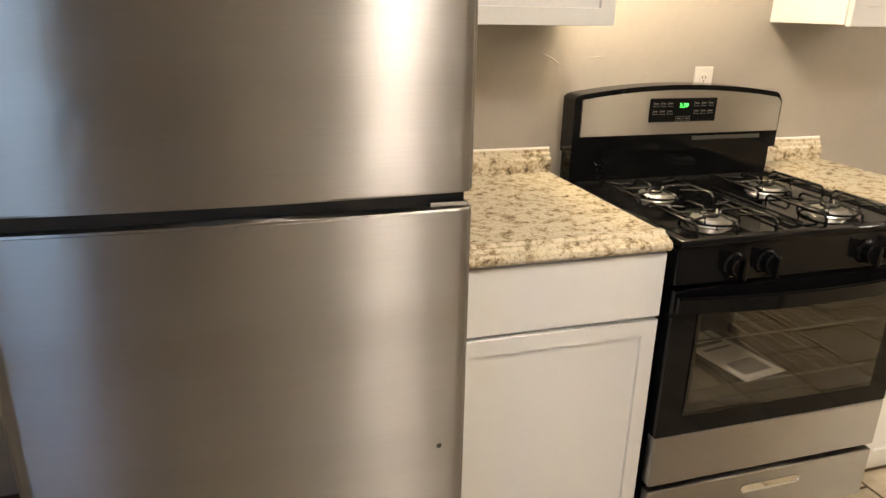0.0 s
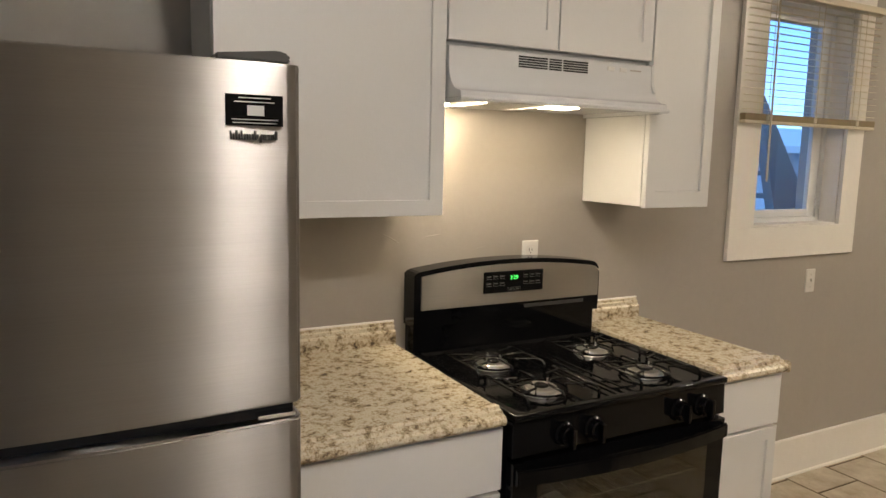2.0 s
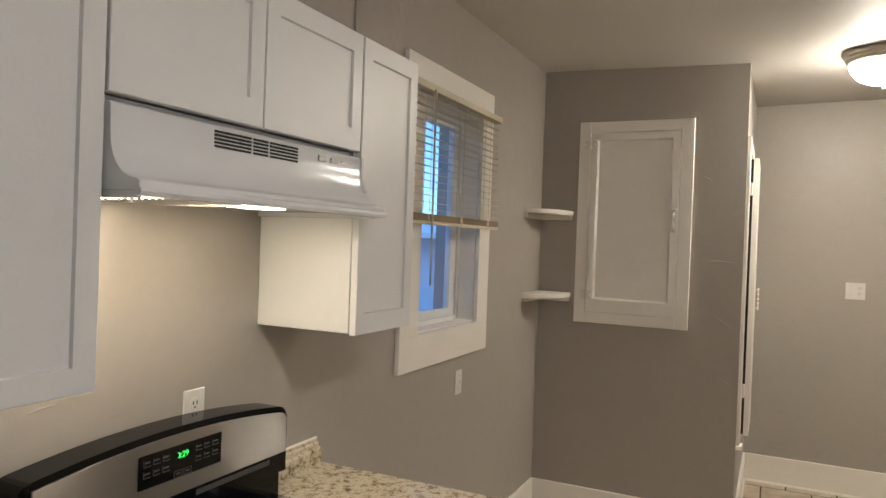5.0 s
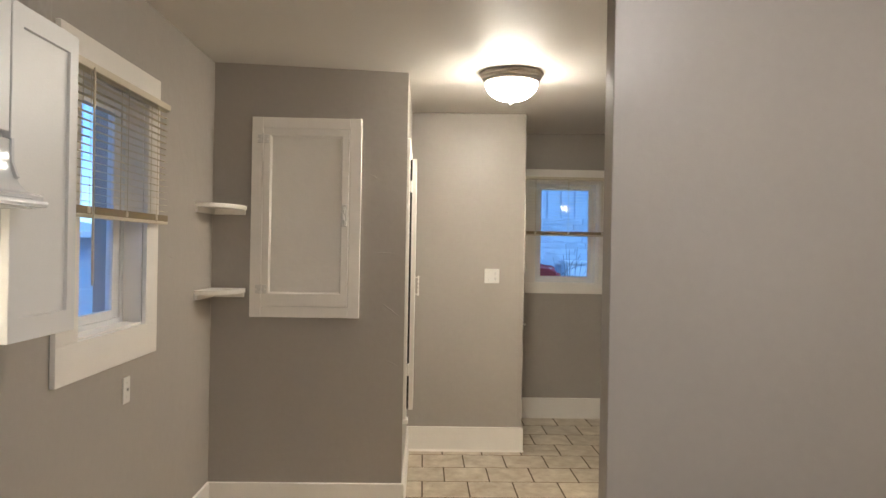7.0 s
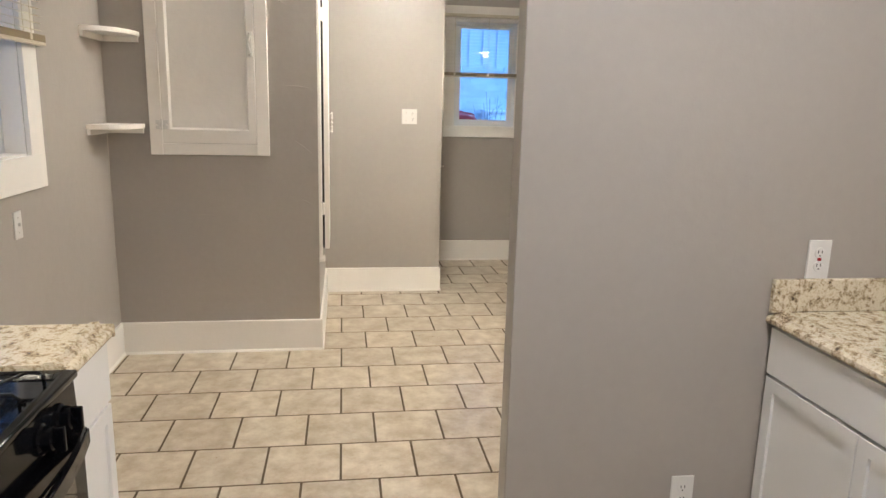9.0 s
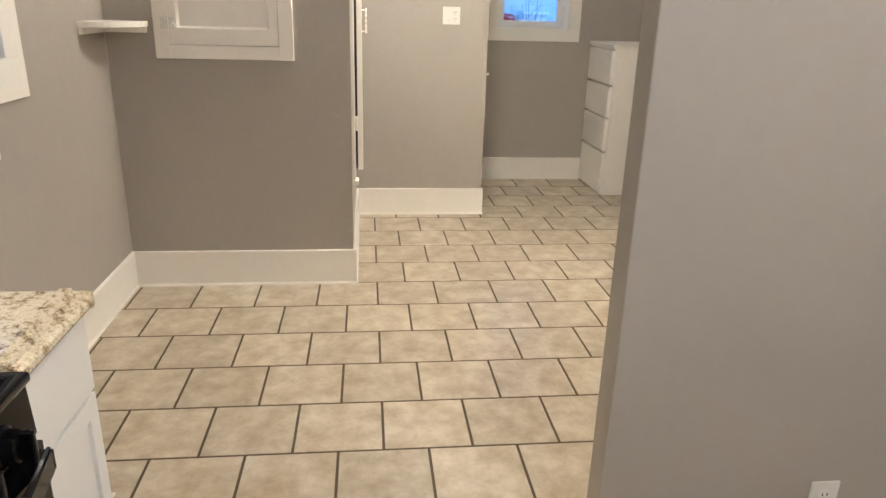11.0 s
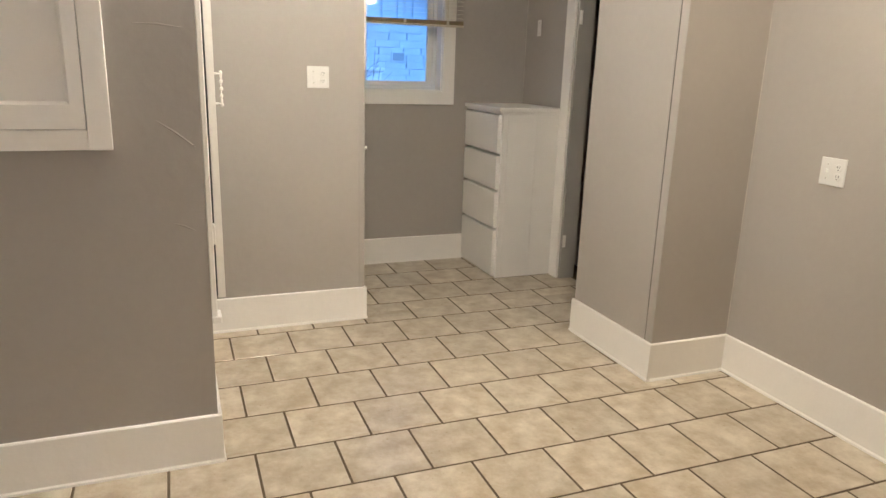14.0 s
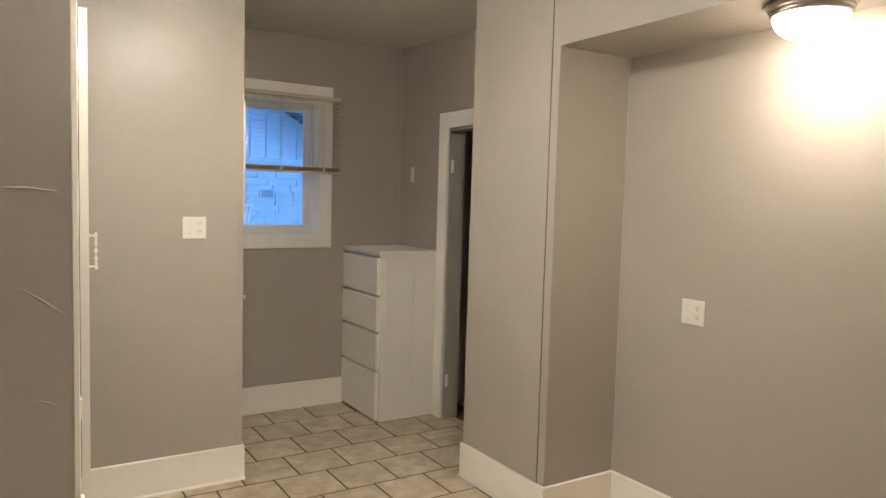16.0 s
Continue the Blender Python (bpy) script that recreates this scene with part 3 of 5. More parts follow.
bmesh.ops.inset_individual(ct, faces=[top], thickness=0.028)
bmesh.ops.inset_individual(ct, faces=[top], thickness=0.012)
bmesh.ops.translate(ct, verts=top.verts, vec=(0, 0, -0.009))
top = smooth(part("cooktop", ct, M_BLACK, s, "glossy black enamel cooktop"), 30)
part("control_panel", prism([(SF + 0.034, 0.790), (SF + 0.006, 0.790), (SF + 0.010, 0.882), (SF + 0.034, 0.882)], SX0, SX1), M_BLACK, s, "glossy black control strip")
for x in (0.166, 0.262, 0.574, 0.668):
    q = Matrix.Rotation(radians(87), 4, "X")
    k = smooth(part("knob", lathe([(0.0, 0.030), (0.020, 0.030), (0.024, 0.027), (0.027, 0.010), (0.032, 0.006), (0.033, 0.0), (0.0, 0.0)], (x, SF + 0.007, 0.830), 24, turn=q), M_BLACK, s), 35)
    part("grip", box(x - 0.006, x + 0.006, SF - 0.041, SF - 0.020, 0.804, 0.856, 0.003, 2), M_BLACK, k)
WXa, WXb, WZa, WZb = 0.092, 0.682, 0.435, 0.715
door = part("oven_door", box(SX0, SX1, SF, SF + 0.032, WZb, 0.776), M_BLACK, s, "black glass oven door")
for x0, x1, z1 in ((SX0, WXa - 0.0002, WZb - 0.0002), (WXb + 0.0002, SX1, WZb - 0.0002), (WXa, WXb, WZa)):
    part("door_border", box(x0, x1, SF, SF + 0.032, 0.365, z1), M_BLACK, door)
part("steel_band", box(SX0, SX1, SF - 0.002, SF + 0.032, 0.214, 0.362, 0.003), M_STEEL, door, "brushed stainless band below the glass")
wp = part("window_pane", box(WXa - 0.012, WXb + 0.012, SF - 0.0045, SF - 0.0008, WZa - 0.012, WZb + 0.012, 0.001), M_OVENGLASS, door, "dark reflective oven glass")
wp.visible_shadow = False
hb = bmesh.new()
pts = [(SX0 + 0.004 + (SX1 - SX0 - 0.008) * k / 14, 0.016 + 0.034 * (1 - (2 * k / 14 - 1) ** 2)) for k in range(15)]
prism([(x, SF - d) for x, d in pts] + [(x, SF - d + 0.014) for x, d in reversed(pts)], 0.722, 0.765, "z", hb)
bmesh.ops.bevel(hb, geom=[e for e in hb.edges if abs(e.verts[0].co.z - e.verts[1].co.z) < 1e-4 and e.calc_length() > 0.02], offset=0.004, segments=2, affect="EDGES")
h1 = smooth(part("handle", hb, M_BLACK, door, "wide bowed black handle"), 40)
for x in (SX0 + 0.02, SX1 - 0.02):
    part("handle_post", box(x - 0.014, x + 0.014, SF - 0.018, SF + 0.001, 0.727, 0.762, 0.003), M_BLACK, h1)
dr = bmesh.new()
box(SX0, SX1, SF - 0.002, SF + 0.030, 0.035, 0.196, 0.003, bm=dr)
dw = part("drawer", dr, M_STEEL, s, "stainless warming drawer")
hs = bmesh.new()
n = 10
slot = [(0.31 + 0.013 + 0.013 * math.cos(radians(90 + 18 * k)), 0.148 + 0.013 * math.sin(radians(90 + 18 * k))) for k in range(n + 1)]
slot += [(0.512 - 0.013 + 0.013 * math.cos(radians(-90 + 18 * k)), 0.148 + 0.013 * math.sin(radians(-90 + 18 * k))) for k in range(n + 1)]
prism(slot, SF - 0.0065, SF - 0.001, "y", hs)
f = min((f for f in hs.faces if len(f.verts) > 8), key=lambda f: f.calc_center_median().y)
bmesh.ops.inset_individual(hs, faces=[f], thickness=0.004)
bmesh.ops.translate(hs, verts=f.verts, vec=(0, 0.004, 0))
part("recessed_pull", hs, M_CHROME, dw, "grey recessed pull")
for x in (SX0 + 0.06, SX1 - 0.06):
    for y in (-0.62, -0.12):
        part("foot", lathe([(0.0, 0.02), (0.018, 0.02), (0.02, 0.0), (0.0, 0.0)], (x, y, 0.0), 12), M_DARKPL, s)


def arch(x):
    u = (x - (SX0 + SX1) / 2) / ((SX1 - SX0) / 2)
    near = max(0.0, 0.030 - ((SX1 - SX0) / 2 + 0.002 - abs(x - (SX0 + SX1) / 2)))
    return 1.192 - 0.030 * u * u - 0.030 + math.sqrt(max(0.0, 0.030 ** 2 - min(near, 0.0299) ** 2))


def guard(x0, x1, y0, y1, z0, dz, n=72):
    """The upright back panel: its upper edge follows a flat arch."""
    bm = bmesh.new()
    xs = [x0 + (x1 - x0) * k / n for k in range(n + 1)]
    prism([(x, z0) for x in (x0, x1)] + [(x, arch(x) + dz) for x in reversed(xs)], y0, y1, "y", bm)
    return bm


bg = part("backguard", guard(SX0 + 0.006, SX1 + 0.004, -0.112, -0.035, 0.985, 0.0), M_BLACK, s, "black arched backguard")
part("riser", box(SX0 + 0.012, SX1 - 0.006, -0.098, -0.036, 0.885, 0.9845), M_BLACK, s)
part("steel_face", guard(SX0 + 0.030, SX1 - 0.003, -0.1165, -0.1105, 1.040, -0.016), M_STEEL, bg, "brushed stainless control face")
part("vent_slot", box(0.44, 0.70, -0.1145, -0.111, 1.018, 1.030, 0.001), M_DARKPL, bg)
dp = part("display", box(0.268, 0.512, -0.120, -0.1155, 1.078, 1.152, 0.004), M_BLACK, bg, "black touch panel with grey keys")
for k in range(3):
    for z in (1.134, 1.110):
        for x in (0.280 + 0.026 * k, 0.428 + 0.026 * k):
            key = part("key", box(x, x + 0.020, -0.1206, -0.1195, z - 0.0075, z - 0.0062), M_KEY, dp)
            part("key_mark", box(x + 0.003, x + 0.017, -0.1206, -0.1195, z + 0.000, z + 0.0035), M_KEY, key)
            part("key_mark", box(x, x + 0.0012, -0.1206, -0.1195, z - 0.006, z + 0.007), M_KEY, key)
for x in (0.364, 0.392):
    key = part("key", box(x, x + 0.024, -0.1206, -0.1195, 1.0810, 1.0822), M_KEY, dp)
    part("key_mark", box(x, x + 0.024, -0.1206, -0.1195, 1.0945, 1.0957), M_KEY, key)
    for u in (x, x + 0.0228):
        part("key_mark", box(u, u + 0.0012, -0.1206, -0.1195, 1.0825, 1.0942), M_KEY, key)
    part("key_mark", box(x + 0.006, x + 0.018, -0.1206, -0.1195, 1.0865, 1.0905), M_KEY, key)


def writing(name, text, size, m, material, parent, label=""):
    """Flat letters as a mesh part."""
    cu = bpy.data.curves.new(name, "FONT")
    cu.body, cu.size, cu.extrude, cu.align_x = text, size, 0.0004, "CENTER"
    tmp = bpy.data.objects.new(name, cu)
    me = bpy.data.meshes.new_from_object(tmp)
    bpy.data.objects.remove(tmp)
    me.transform(Matrix.Translation(-origin(parent)) @ m)
    me.materials.clear()
    me.materials.append(material)
    ob = new(name, me)
    ob.parent = parent
    return tagged(ob, label)


writing("clock_digits", "3:29", 0.019, pose(0.389, -0.1206, 1.123, 90, 0, 0), M_GREEN, dp, "lit green clock digits")

for bx, by in ((0.19, -0.565), (0.19, -0.315), (0.575, -0.565), (0.575, -0.315)):
    b = smooth(part("burner", lathe([(0.0, 0.0), (0.058, 0.0), (0.056, 0.004), (0.048, 0.007), (0.046, 0.014), (0.043, 0.016), (0.0, 0.015)], (bx, by, 0.8945), 28), M_ALU, s, "bright aluminium burner bowl"), 30)
    smooth(part("burner_cap", lathe([(0.0, 0.009), (0.015, 0.008), (0.019, 0.005), (0.019, 0.0), (0.0, 0.0)], (bx, by, 0.9102), 24), M_IRON, b), 30)
    part("igniter", lathe([(0.0, 0.022), (0.003, 0.021), (0.003, 0.0), (0.0, 0.0)], (bx + 0.045, by + 0.03, 0.897), 8), M_CHROME, b)
    g = bmesh.new()
    w, d, z = 0.116, 0.108, 0.925
    low = [(bx + 0.074 * math.cos(radians(15 * k)), by + 0.074 * math.sin(radians(15 * k)), 0.906) for k in range(25)]
    tube(low, 0.0032, 6, g)
    for sx in (-1, 1):
        # a rail on either side, with hooked legs
        tube([(bx + sx * w, by - d, 0.8955), (bx + sx * w, by - d, z - 0.008), (bx + sx * w, by - d + 0.010, z), (bx + sx * w, by + d - 0.010, z), (bx + sx * w, by + d, z - 0.008), (bx + sx * w, by + d, 0.8955)], 0.0042, 6, g)
        tube([(bx + sx * (w - 0.030), by - d * 0.75, z - 0.003), (bx + sx * (w - 0.030), by + d * 0.75, z - 0.003)], 0.0036, 6, g)
        # fingers towards the burner
        tube([(bx + sx * w, by, z), (bx + sx * 0.034, by, z + 0.001), (bx + sx * 0.028, by, z - 0.007)], 0.0042, 6, g)
        tube([(bx, by + sx * d, 0.8955), (bx, by + sx * d, z - 0.008), (bx, by + sx * (d - 0.010), z), (bx, by + sx * 0.034, z + 0.001), (bx, by + sx * 0.028, z - 0.007)], 0.0042, 6, g)
        for sy2 in (-1, 1):
            tube([(bx + sx * w, by + sy2 * 0.072, z), (bx + sx * 0.050, by + sy2 * 0.046, z), (bx + sx * 0.052, by + sy2 * 0.050, 0.906)], 0.0036, 6, g)
    smooth(part("grate", g, M_IRON, s, "black wire pan grate"), 60)
bm = bmesh.new()
for x in (0.368, 0.398):
    tube([(x, -0.66, 0.908), (x, -0.20, 0.908)], 0.003, 6, bm)
part("grate_rail", bm, M_IRON, s)

pp = thing("paper_booklet", (0.38, -0.50, 0.458), "white printed booklet lying on the oven rack", "paper")
pm = bmesh.new()
box(-0.075, 0.075, -0.14, 0.14, 0.0, 0.003, bm=pm)
bmesh.ops.transform(pm, matrix=pose(0.365, -0.51, 0.4585, 0, 0, 9), verts=pm.verts)
part("cover", pm, M_PAPER, pp)
for y0, y1 in ((-0.115, -0.045), (0.060, 0.075), (0.030, 0.040)):
    pm = bmesh.new()
    box(-0.052, 0.052, y0, y1, 0.0032, 0.0042, bm=pm)
    bmesh.ops.transform(pm, matrix=pose(0.365, -0.51, 0.4585, 0, 0, 9), verts=pm.verts)
    part("print", pm, M_INK, pp)

# ---------------------------------------------------------------- kitchen: hood
hd = thing("range_hood", (0.381, -0.2, 1.69), "white under-cabinet range hood with its light on", "range hood")
hx0, hx1 = 0.002, 0.760
front = [(-0.296, 1.856), (-0.298, 1.841), (-0.331, 1.841), (-0.334, 1.838), (-0.336, 1.790)]
front += [(-0.336 - 0.060 * (1 - math.cos(radians(a))), 1.790 - 0.074 * math.sin(radians(a))) for a in range(15, 91, 15)]
smooth(part("body", prism([(-0.002, 1.697), (-0.002, 1.856)] + front + [(-0.405, 1.712), (-0.405, 1.697)], hx0, hx1), M_HOOD, hd), 50)
part("lip", prism([(-0.398, 1.687), (-0.398, 1.700), (-0.412, 1.700), (-0.414, 1.694), (-0.412, 1.687)], hx0 - 0.003, hx1 + 0.003), M_HOOD, hd)
for sx in (hx0 + 0.003, hx1 - 0.018):
    part("side_flange", box(sx, sx + 0.015, -0.39, -0.01, 1.684, 1.6965), M_HOOD, hd)
part("end_rib", prism([(-0.300, 1.842), (-0.3385, 1.842), (-0.3395, 1.788), (-0.352, 1.755), (-0.345, 1.750), (-0.300, 1.790)], hx1 - 0.010, hx1 - 0.0005), M_HOOD, hd)
part("crease", prism([(-0.4055, 1.7035), (-0.4065, 1.7050), (-0.4055, 1.7065), (-0.4040, 1.7050)], 0.25, 0.715), M_HOOD, hd)
part("brand_mark", box(0.660, 0.705, -0.3368, -0.3345, 1.8175, 1.8215), M_NICKEL, hd, "small grey printed mark")
for k, (a, b) in enumerate(((0.232, 0.334), (0.342, 0.386), (0.394, 0.487))):
    for j in range(5):
        part("vent_slot", box(a, b, -0.3375, -0.3345, 1.7975 + 0.0072 * j, 1.8017 + 0.0072 * j), M_DARK, hd, "dark vent slot")
for x in (0.565, 0.615):
    part("rocker_switch", box(x, x + 0.028, -0.339, -0.3345, 1.812, 1.826, 0.0015), M_PLATE, hd)
for x0, x1, y0 in ((0.375, 0.480, -0.315), (0.045, 0.120, -0.125)):
    part("lens", box(x0, x1, y0, y0 + 0.080, 1.6905, 1.6965, 0.002), M_LENS if x0 > 0.3 else M_LENS_BACK, hd, "lit frosted light lens")
gf = part("grease_filter", box(0.15, 0.36, -0.300, -0.06, 1.693, 1.6968), M_ALU, hd, "aluminium mesh grease filter")
for k in range(13):
    part("mesh_rib", box(0.153, 0.357, -0.295 + 0.018 * k, -0.288 + 0.018 * k, 1.6905, 1.6928), M_ALU, gf)


# ---------------------------------------------------------------- outlets and switches
def plate(place, yaw, kind_of, w=0.070, h=0.114):
    """A wall plate whose front looks along the yaw; built facing -y."""
    names = {"outlet": ("outlet", "white plastic duplex outlet plate"), "switch": ("light_switch", "white plastic light switch plate"),
             "combo": ("switch_outlet_plate", "white plastic switch and outlet plate"), "blank": ("blank_plate", "narrow white plastic wall plate"), "gfci": ("outlet", "white plastic outlet plate with red test button")}
    nm, lab = names[kind_of]
    e = thing(nm, (0, 0, 0), lab, "outlet" if "outlet" in nm else "switch", "wall plates")
    part("cover", box(-w / 2, w / 2, -0.006, 0.0, -h / 2, h / 2, 0.002), M_PLATE, e)
    def sockets(cx):
        for z in (0.020, -0.020):
            fc = part("socket", lathe([(0.0, 0.002), (0.0155, 0.002), (0.017, 0.0), (0.0, 0.0)], (cx, -0.0058, z), 16, turn=Matrix.Rotation(radians(90), 4, "X")), M_PLATE, e)
            for dx in (-0.006, 0.006):
                part("slot", box(cx + dx - 0.0012, cx + dx + 0.0012, -0.0086, -0.0076, z - 0.001, z + 0.008), M_DARK, fc)
            part("slot", box(cx - 0.002, cx + 0.002, -0.0086, -0.0076, z - 0.010, z - 0.006), M_DARK, fc)
    if kind_of in ("outlet", "gfci"):
        sockets(0)
        if kind_of == "gfci":
            part("test_button", box(-0.006, 0.006, -0.0095, -0.0055, -0.004, 0.006, 0.001), M_RED, e, "small red test button")
    if kind_of == "combo":
        sockets(w * 0.22)
    if kind_of in ("combo", "switch"):
        cx = -w * 0.22 if kind_of == "combo" else 0
        part("toggle", box(cx - 0.004, cx + 0.004, -0.016, -0.0055, -0.004, 0.010, 0.001), M_PLATE, e)
        for z in (0.03, -0.03):
            part("screw", lathe([(0.0, 0.001), (0.003, 0.0)], (cx, -0.0062, z), 8, turn=Matrix.Rotation(radians(90), 4, "X")), M_CHROME, e)
    if kind_of == "blank":
        for z in (0.035, -0.035):
            part("screw", lathe([(0.0, 0.001), (0.003, 0.0)], (0, -0.0062, z), 8, turn=Matrix.Rotation(radians(90), 4, "X")), M_CHROME, e)
    e.matrix_world = pose(*place, 0, 0, yaw)
    return e


plate((0.532, -0.0005, 1.180), 0, "outlet")
plate((2.172, -0.0005, 0.981), 0, "switch", 0.066, 0.112)
plate((XC - 0.0005, -1.815, 1.400), -90, "combo", 0.118, 0.114)
plate((2.971, YS + 0.0005, 1.097), 180, "combo", 0.122, 0.116)
plate((5.593, YN + 0.0005, 1.77), 180, "blank", 0.050, 0.114)
plate((XP0 - 0.0005, -2.705, 1.072), -90, "gfci", 0.074, 0.118)
plate((XP0 - 0.0005, -2.345, 0.325), -90, "outlet", 0.074, 0.118)


# ---------------------------------------------------------------- windows and blinds
def window_thing(name, label, to, u0, u1, z0, z1, trim, depth, stile, split):
    """A window with picture-frame trim. to(u, d, z) maps along the wall, outward and up into the world; trim: outer u0, u1, z0, z1."""
    def b(a0, a1, d0, d1, c0, c1, bevel=0.0):
        p, q = to(a0, d0, c0), to(a1, d1, c1)
        return box(min(p[0], q[0]), max(p[0], q[0]), min(p[1], q[1]), max(p[1], q[1]), c0, c1, bevel)

    w = thing(name, to((u0 + u1) / 2, 0, trim[2]), label, "window", kind="structure")
    a0, a1, c0, c1 = trim
    tr = part("trim", b(a0, u0, -0.020, -0.001, z0 + 0.0005, z1 - 0.0005, 0.001), M_TRIM, w)
    part("trim", b(u1, a1, -0.020, -0.001, z0 + 0.0005, z1 - 0.0005, 0.001), M_TRIM, w)
    part("trim", b(a0, a1, -0.0205, -0.001, c0, z0, 0.001), M_TRIM, w)
    part("trim", b(a0, a1, -0.0205, -0.001, z1, c1, 0.001), M_TRIM, w)
    for x0, x1 in ((u0, u0 + 0.008), (u1 - 0.008, u1)):
        part("reveal", b(x0, x1, 0.0, depth, z0 + 0.0085, z1 - 0.0085), M_TRIM, w)
    part("window_sill", b(u0, u1, 0.0, depth, z0, z0 + 0.008), M_TRIM, w)
    part("reveal", b(u0, u1, 0.0, depth, z1 - 0.008, z1), M_TRIM, w)
    zm = z0 + (z1 - z0) * 0.52
    f = part("window_frame", b(u0, u0 + 0.035, depth + 0.001, depth + 0.07, z0, z1, 0.002), M_VINYL, w, "white vinyl frame")
    part("frame_piece", b(u1 - 0.035, u1, depth + 0.001, depth + 0.07, z0, z1, 0.002), M_VINYL, f)
    part("frame_piece", b(u0 + 0.0355, u1 - 0.0355, depth + 0.001, depth + 0.07, z0, z0 + 0.03, 0.002), M_VINYL, f)
    part("frame_piece", b(u0 + 0.0355, u1 - 0.0355, depth + 0.001, depth + 0.07, z1 - 0.04, z1, 0.002), M_VINYL, f)
    for s0, s1, dd in ((z0 + 0.031, zm, 0.008), (zm - 0.025, z1 - 0.041, 0.038)) if split else ((z0 + 0.031, z1 - 0.041, 0.008),):
        sash = part("sash", b(u0 + 0.036, u0 + 0.036 + stile, depth + dd, depth + dd + 0.026, s0, s1, 0.002), M_VINYL, w)
        part("stile", b(u1 - 0.036 - stile, u1 - 0.036, depth + dd, depth + dd + 0.026, s0, s1, 0.002), M_VINYL, sash)
        part("rail", b(u0 + 0.0365 + stile, u1 - 0.0365 - stile, depth + dd, depth + dd + 0.026, s0, s0 + 0.036, 0.002), M_VINYL, sash)
        part("rail", b(u0 + 0.0365 + stile, u1 - 0.0365 - stile, depth + dd, depth + dd + 0.026, s1 - 0.026, s1, 0.002), M_VINYL, sash)
        p = part("pane", b(u0 + 0.036 + stile - 0.004, u1 - 0.036 - stile + 0.004, depth + dd + 0.011, depth + dd + 0.015, s0 + 0.034, s1 - 0.024), M_PANE, sash, "clear glass pane")
        p.visible_shadow = False
    return w


window_thing("window_1", "white trimmed kitchen window with a deep reveal", lambda u, d, z: (u, d, z), WA[0], WA[1], WA[2], WA[3], (1.56, 2.455, 1.108, 2.37), 0.08, 0.060, False)
window_thing("window_2", "white trimmed back hall window with a deep reveal", lambda u, d, z: (XW + d, u, z), WB[0], WB[1], WB[2], WB[3], (-3.050, -2.236, 1.200, 2.390), 0.11, 0.042, False)


def blind(to, u0, u1, z0, z1, n, cords, wand, label):
    """A mini blind, half let down: head rail, slats, bottom rail, cords and a tilt wand."""
    bl = thing("mini_blind", to((u0 + u1) / 2, 0, z0), label, "blind", "window blinds")
    def b(a0, a1, d0, d1, c0, c1, bevel=0.0):
        p, q = to(a0, d0, c0), to(a1, d1, c1)
        return box(min(p[0], q[0]), max(p[0], q[0]), min(p[1], q[1]), max(p[1], q[1]), c0, c1, bevel)
    part("head_rail", b(u0, u1, -0.062, -0.024, z1 - 0.028, z1, 0.002), M_BLIND, bl)
    br = part("bottom_rail", b(u0 + 0.004, u1 - 0.004, -0.058, -0.030, z0, z0 + 0.014, 0.003), M_BLIND, bl, "cream bottom rail")
    part("stacked_slats", b(u0 + 0.006, u1 - 0.006, -0.057, -0.031, z0 + 0.0145, z0 + 0.042), M_BLINDRAIL, bl, "stack of tan raised slats")
    sl = bmesh.new()
    d0, d1 = -0.057, -0.032
    rows = []
    for k in range(5):
        d = d0 + (d1 - d0) * k / 4
        zz = 0.0018 * (1 - (2 * k / 4 - 1) ** 2) + 0.0006 * (k / 2 - 1)
        rows.append([sl.verts.new(Vector(to(a, d, zz)) - Vector(to((u0 + u1) / 2, 0, 0))) for a in (u0 + 0.006, u1 - 0.006)])
    for p, q in zip(rows, rows[1:]):
        sl.faces.new((p[0], p[1], q[1], q[0]))
    me = bpy.data.meshes.new("slat")
    r = bmesh.ops.solidify(sl, geom=sl.faces[:], thickness=0.0007)
    sl.to_mesh(me)
    sl.free()
    me.materials.append(M_SLAT)
    top, low = z1 - 0.036, z0 + 0.060
    for k in range(n):
        ob = new("slat", me)
        ob.parent = bl
        ob.location = (0, 0, low + (top - low) * k / (n - 1) - z0)
    for u in cords:
        part("ladder_cord", b(u - 0.001, u + 0.001, -0.0595, -0.0580, z0, z1 - 0.02), M_BLIND, bl)
        part("ladder_cord", b(u - 0.001, u + 0.001, -0.0310, -0.0295, z0, z1 - 0.02), M_BLIND, bl)
        part("cord_clip", b(u - 0.010, u + 0.010, -0.0605, -0.0285, z0 + 0.016, z0 + 0.040, 0.002), M_BLIND, bl)
    if wand:
        part("tilt_wand", tube([to(wand[0], -0.068, z1 - 0.02), to(wand[0] + 0.004, -0.070, wand[1])], 0.0045, 8), M_BLIND, bl, "slim tilt wand")
    return bl


blind(lambda u, d, z: (u, d, z), 1.553, 2.475, 1.700, 2.262, 17, (1.70, 2.02, 2.33), (1.705, 1.455), "cream vinyl mini blind raised halfway over the window")
blind(lambda u, d, z: (XW + d, u, z), -3.098, -2.20, 1.752, 2.315, 17, (-2.97, -2.645, -2.33), None, "cream vinyl mini blind raised halfway over the window")

# ---------------------------------------------------------------- built-in cupboard, corner shelves
def xbox(d0, d1, y0, y1, z0, z1, bevel=0.0, bm=None):
    """A box on the face of the closet block, from d0 to d1 in front of it."""
    return box(XB - d1, XB - d0, y0, y1, z0, z1, bevel, bm=bm)


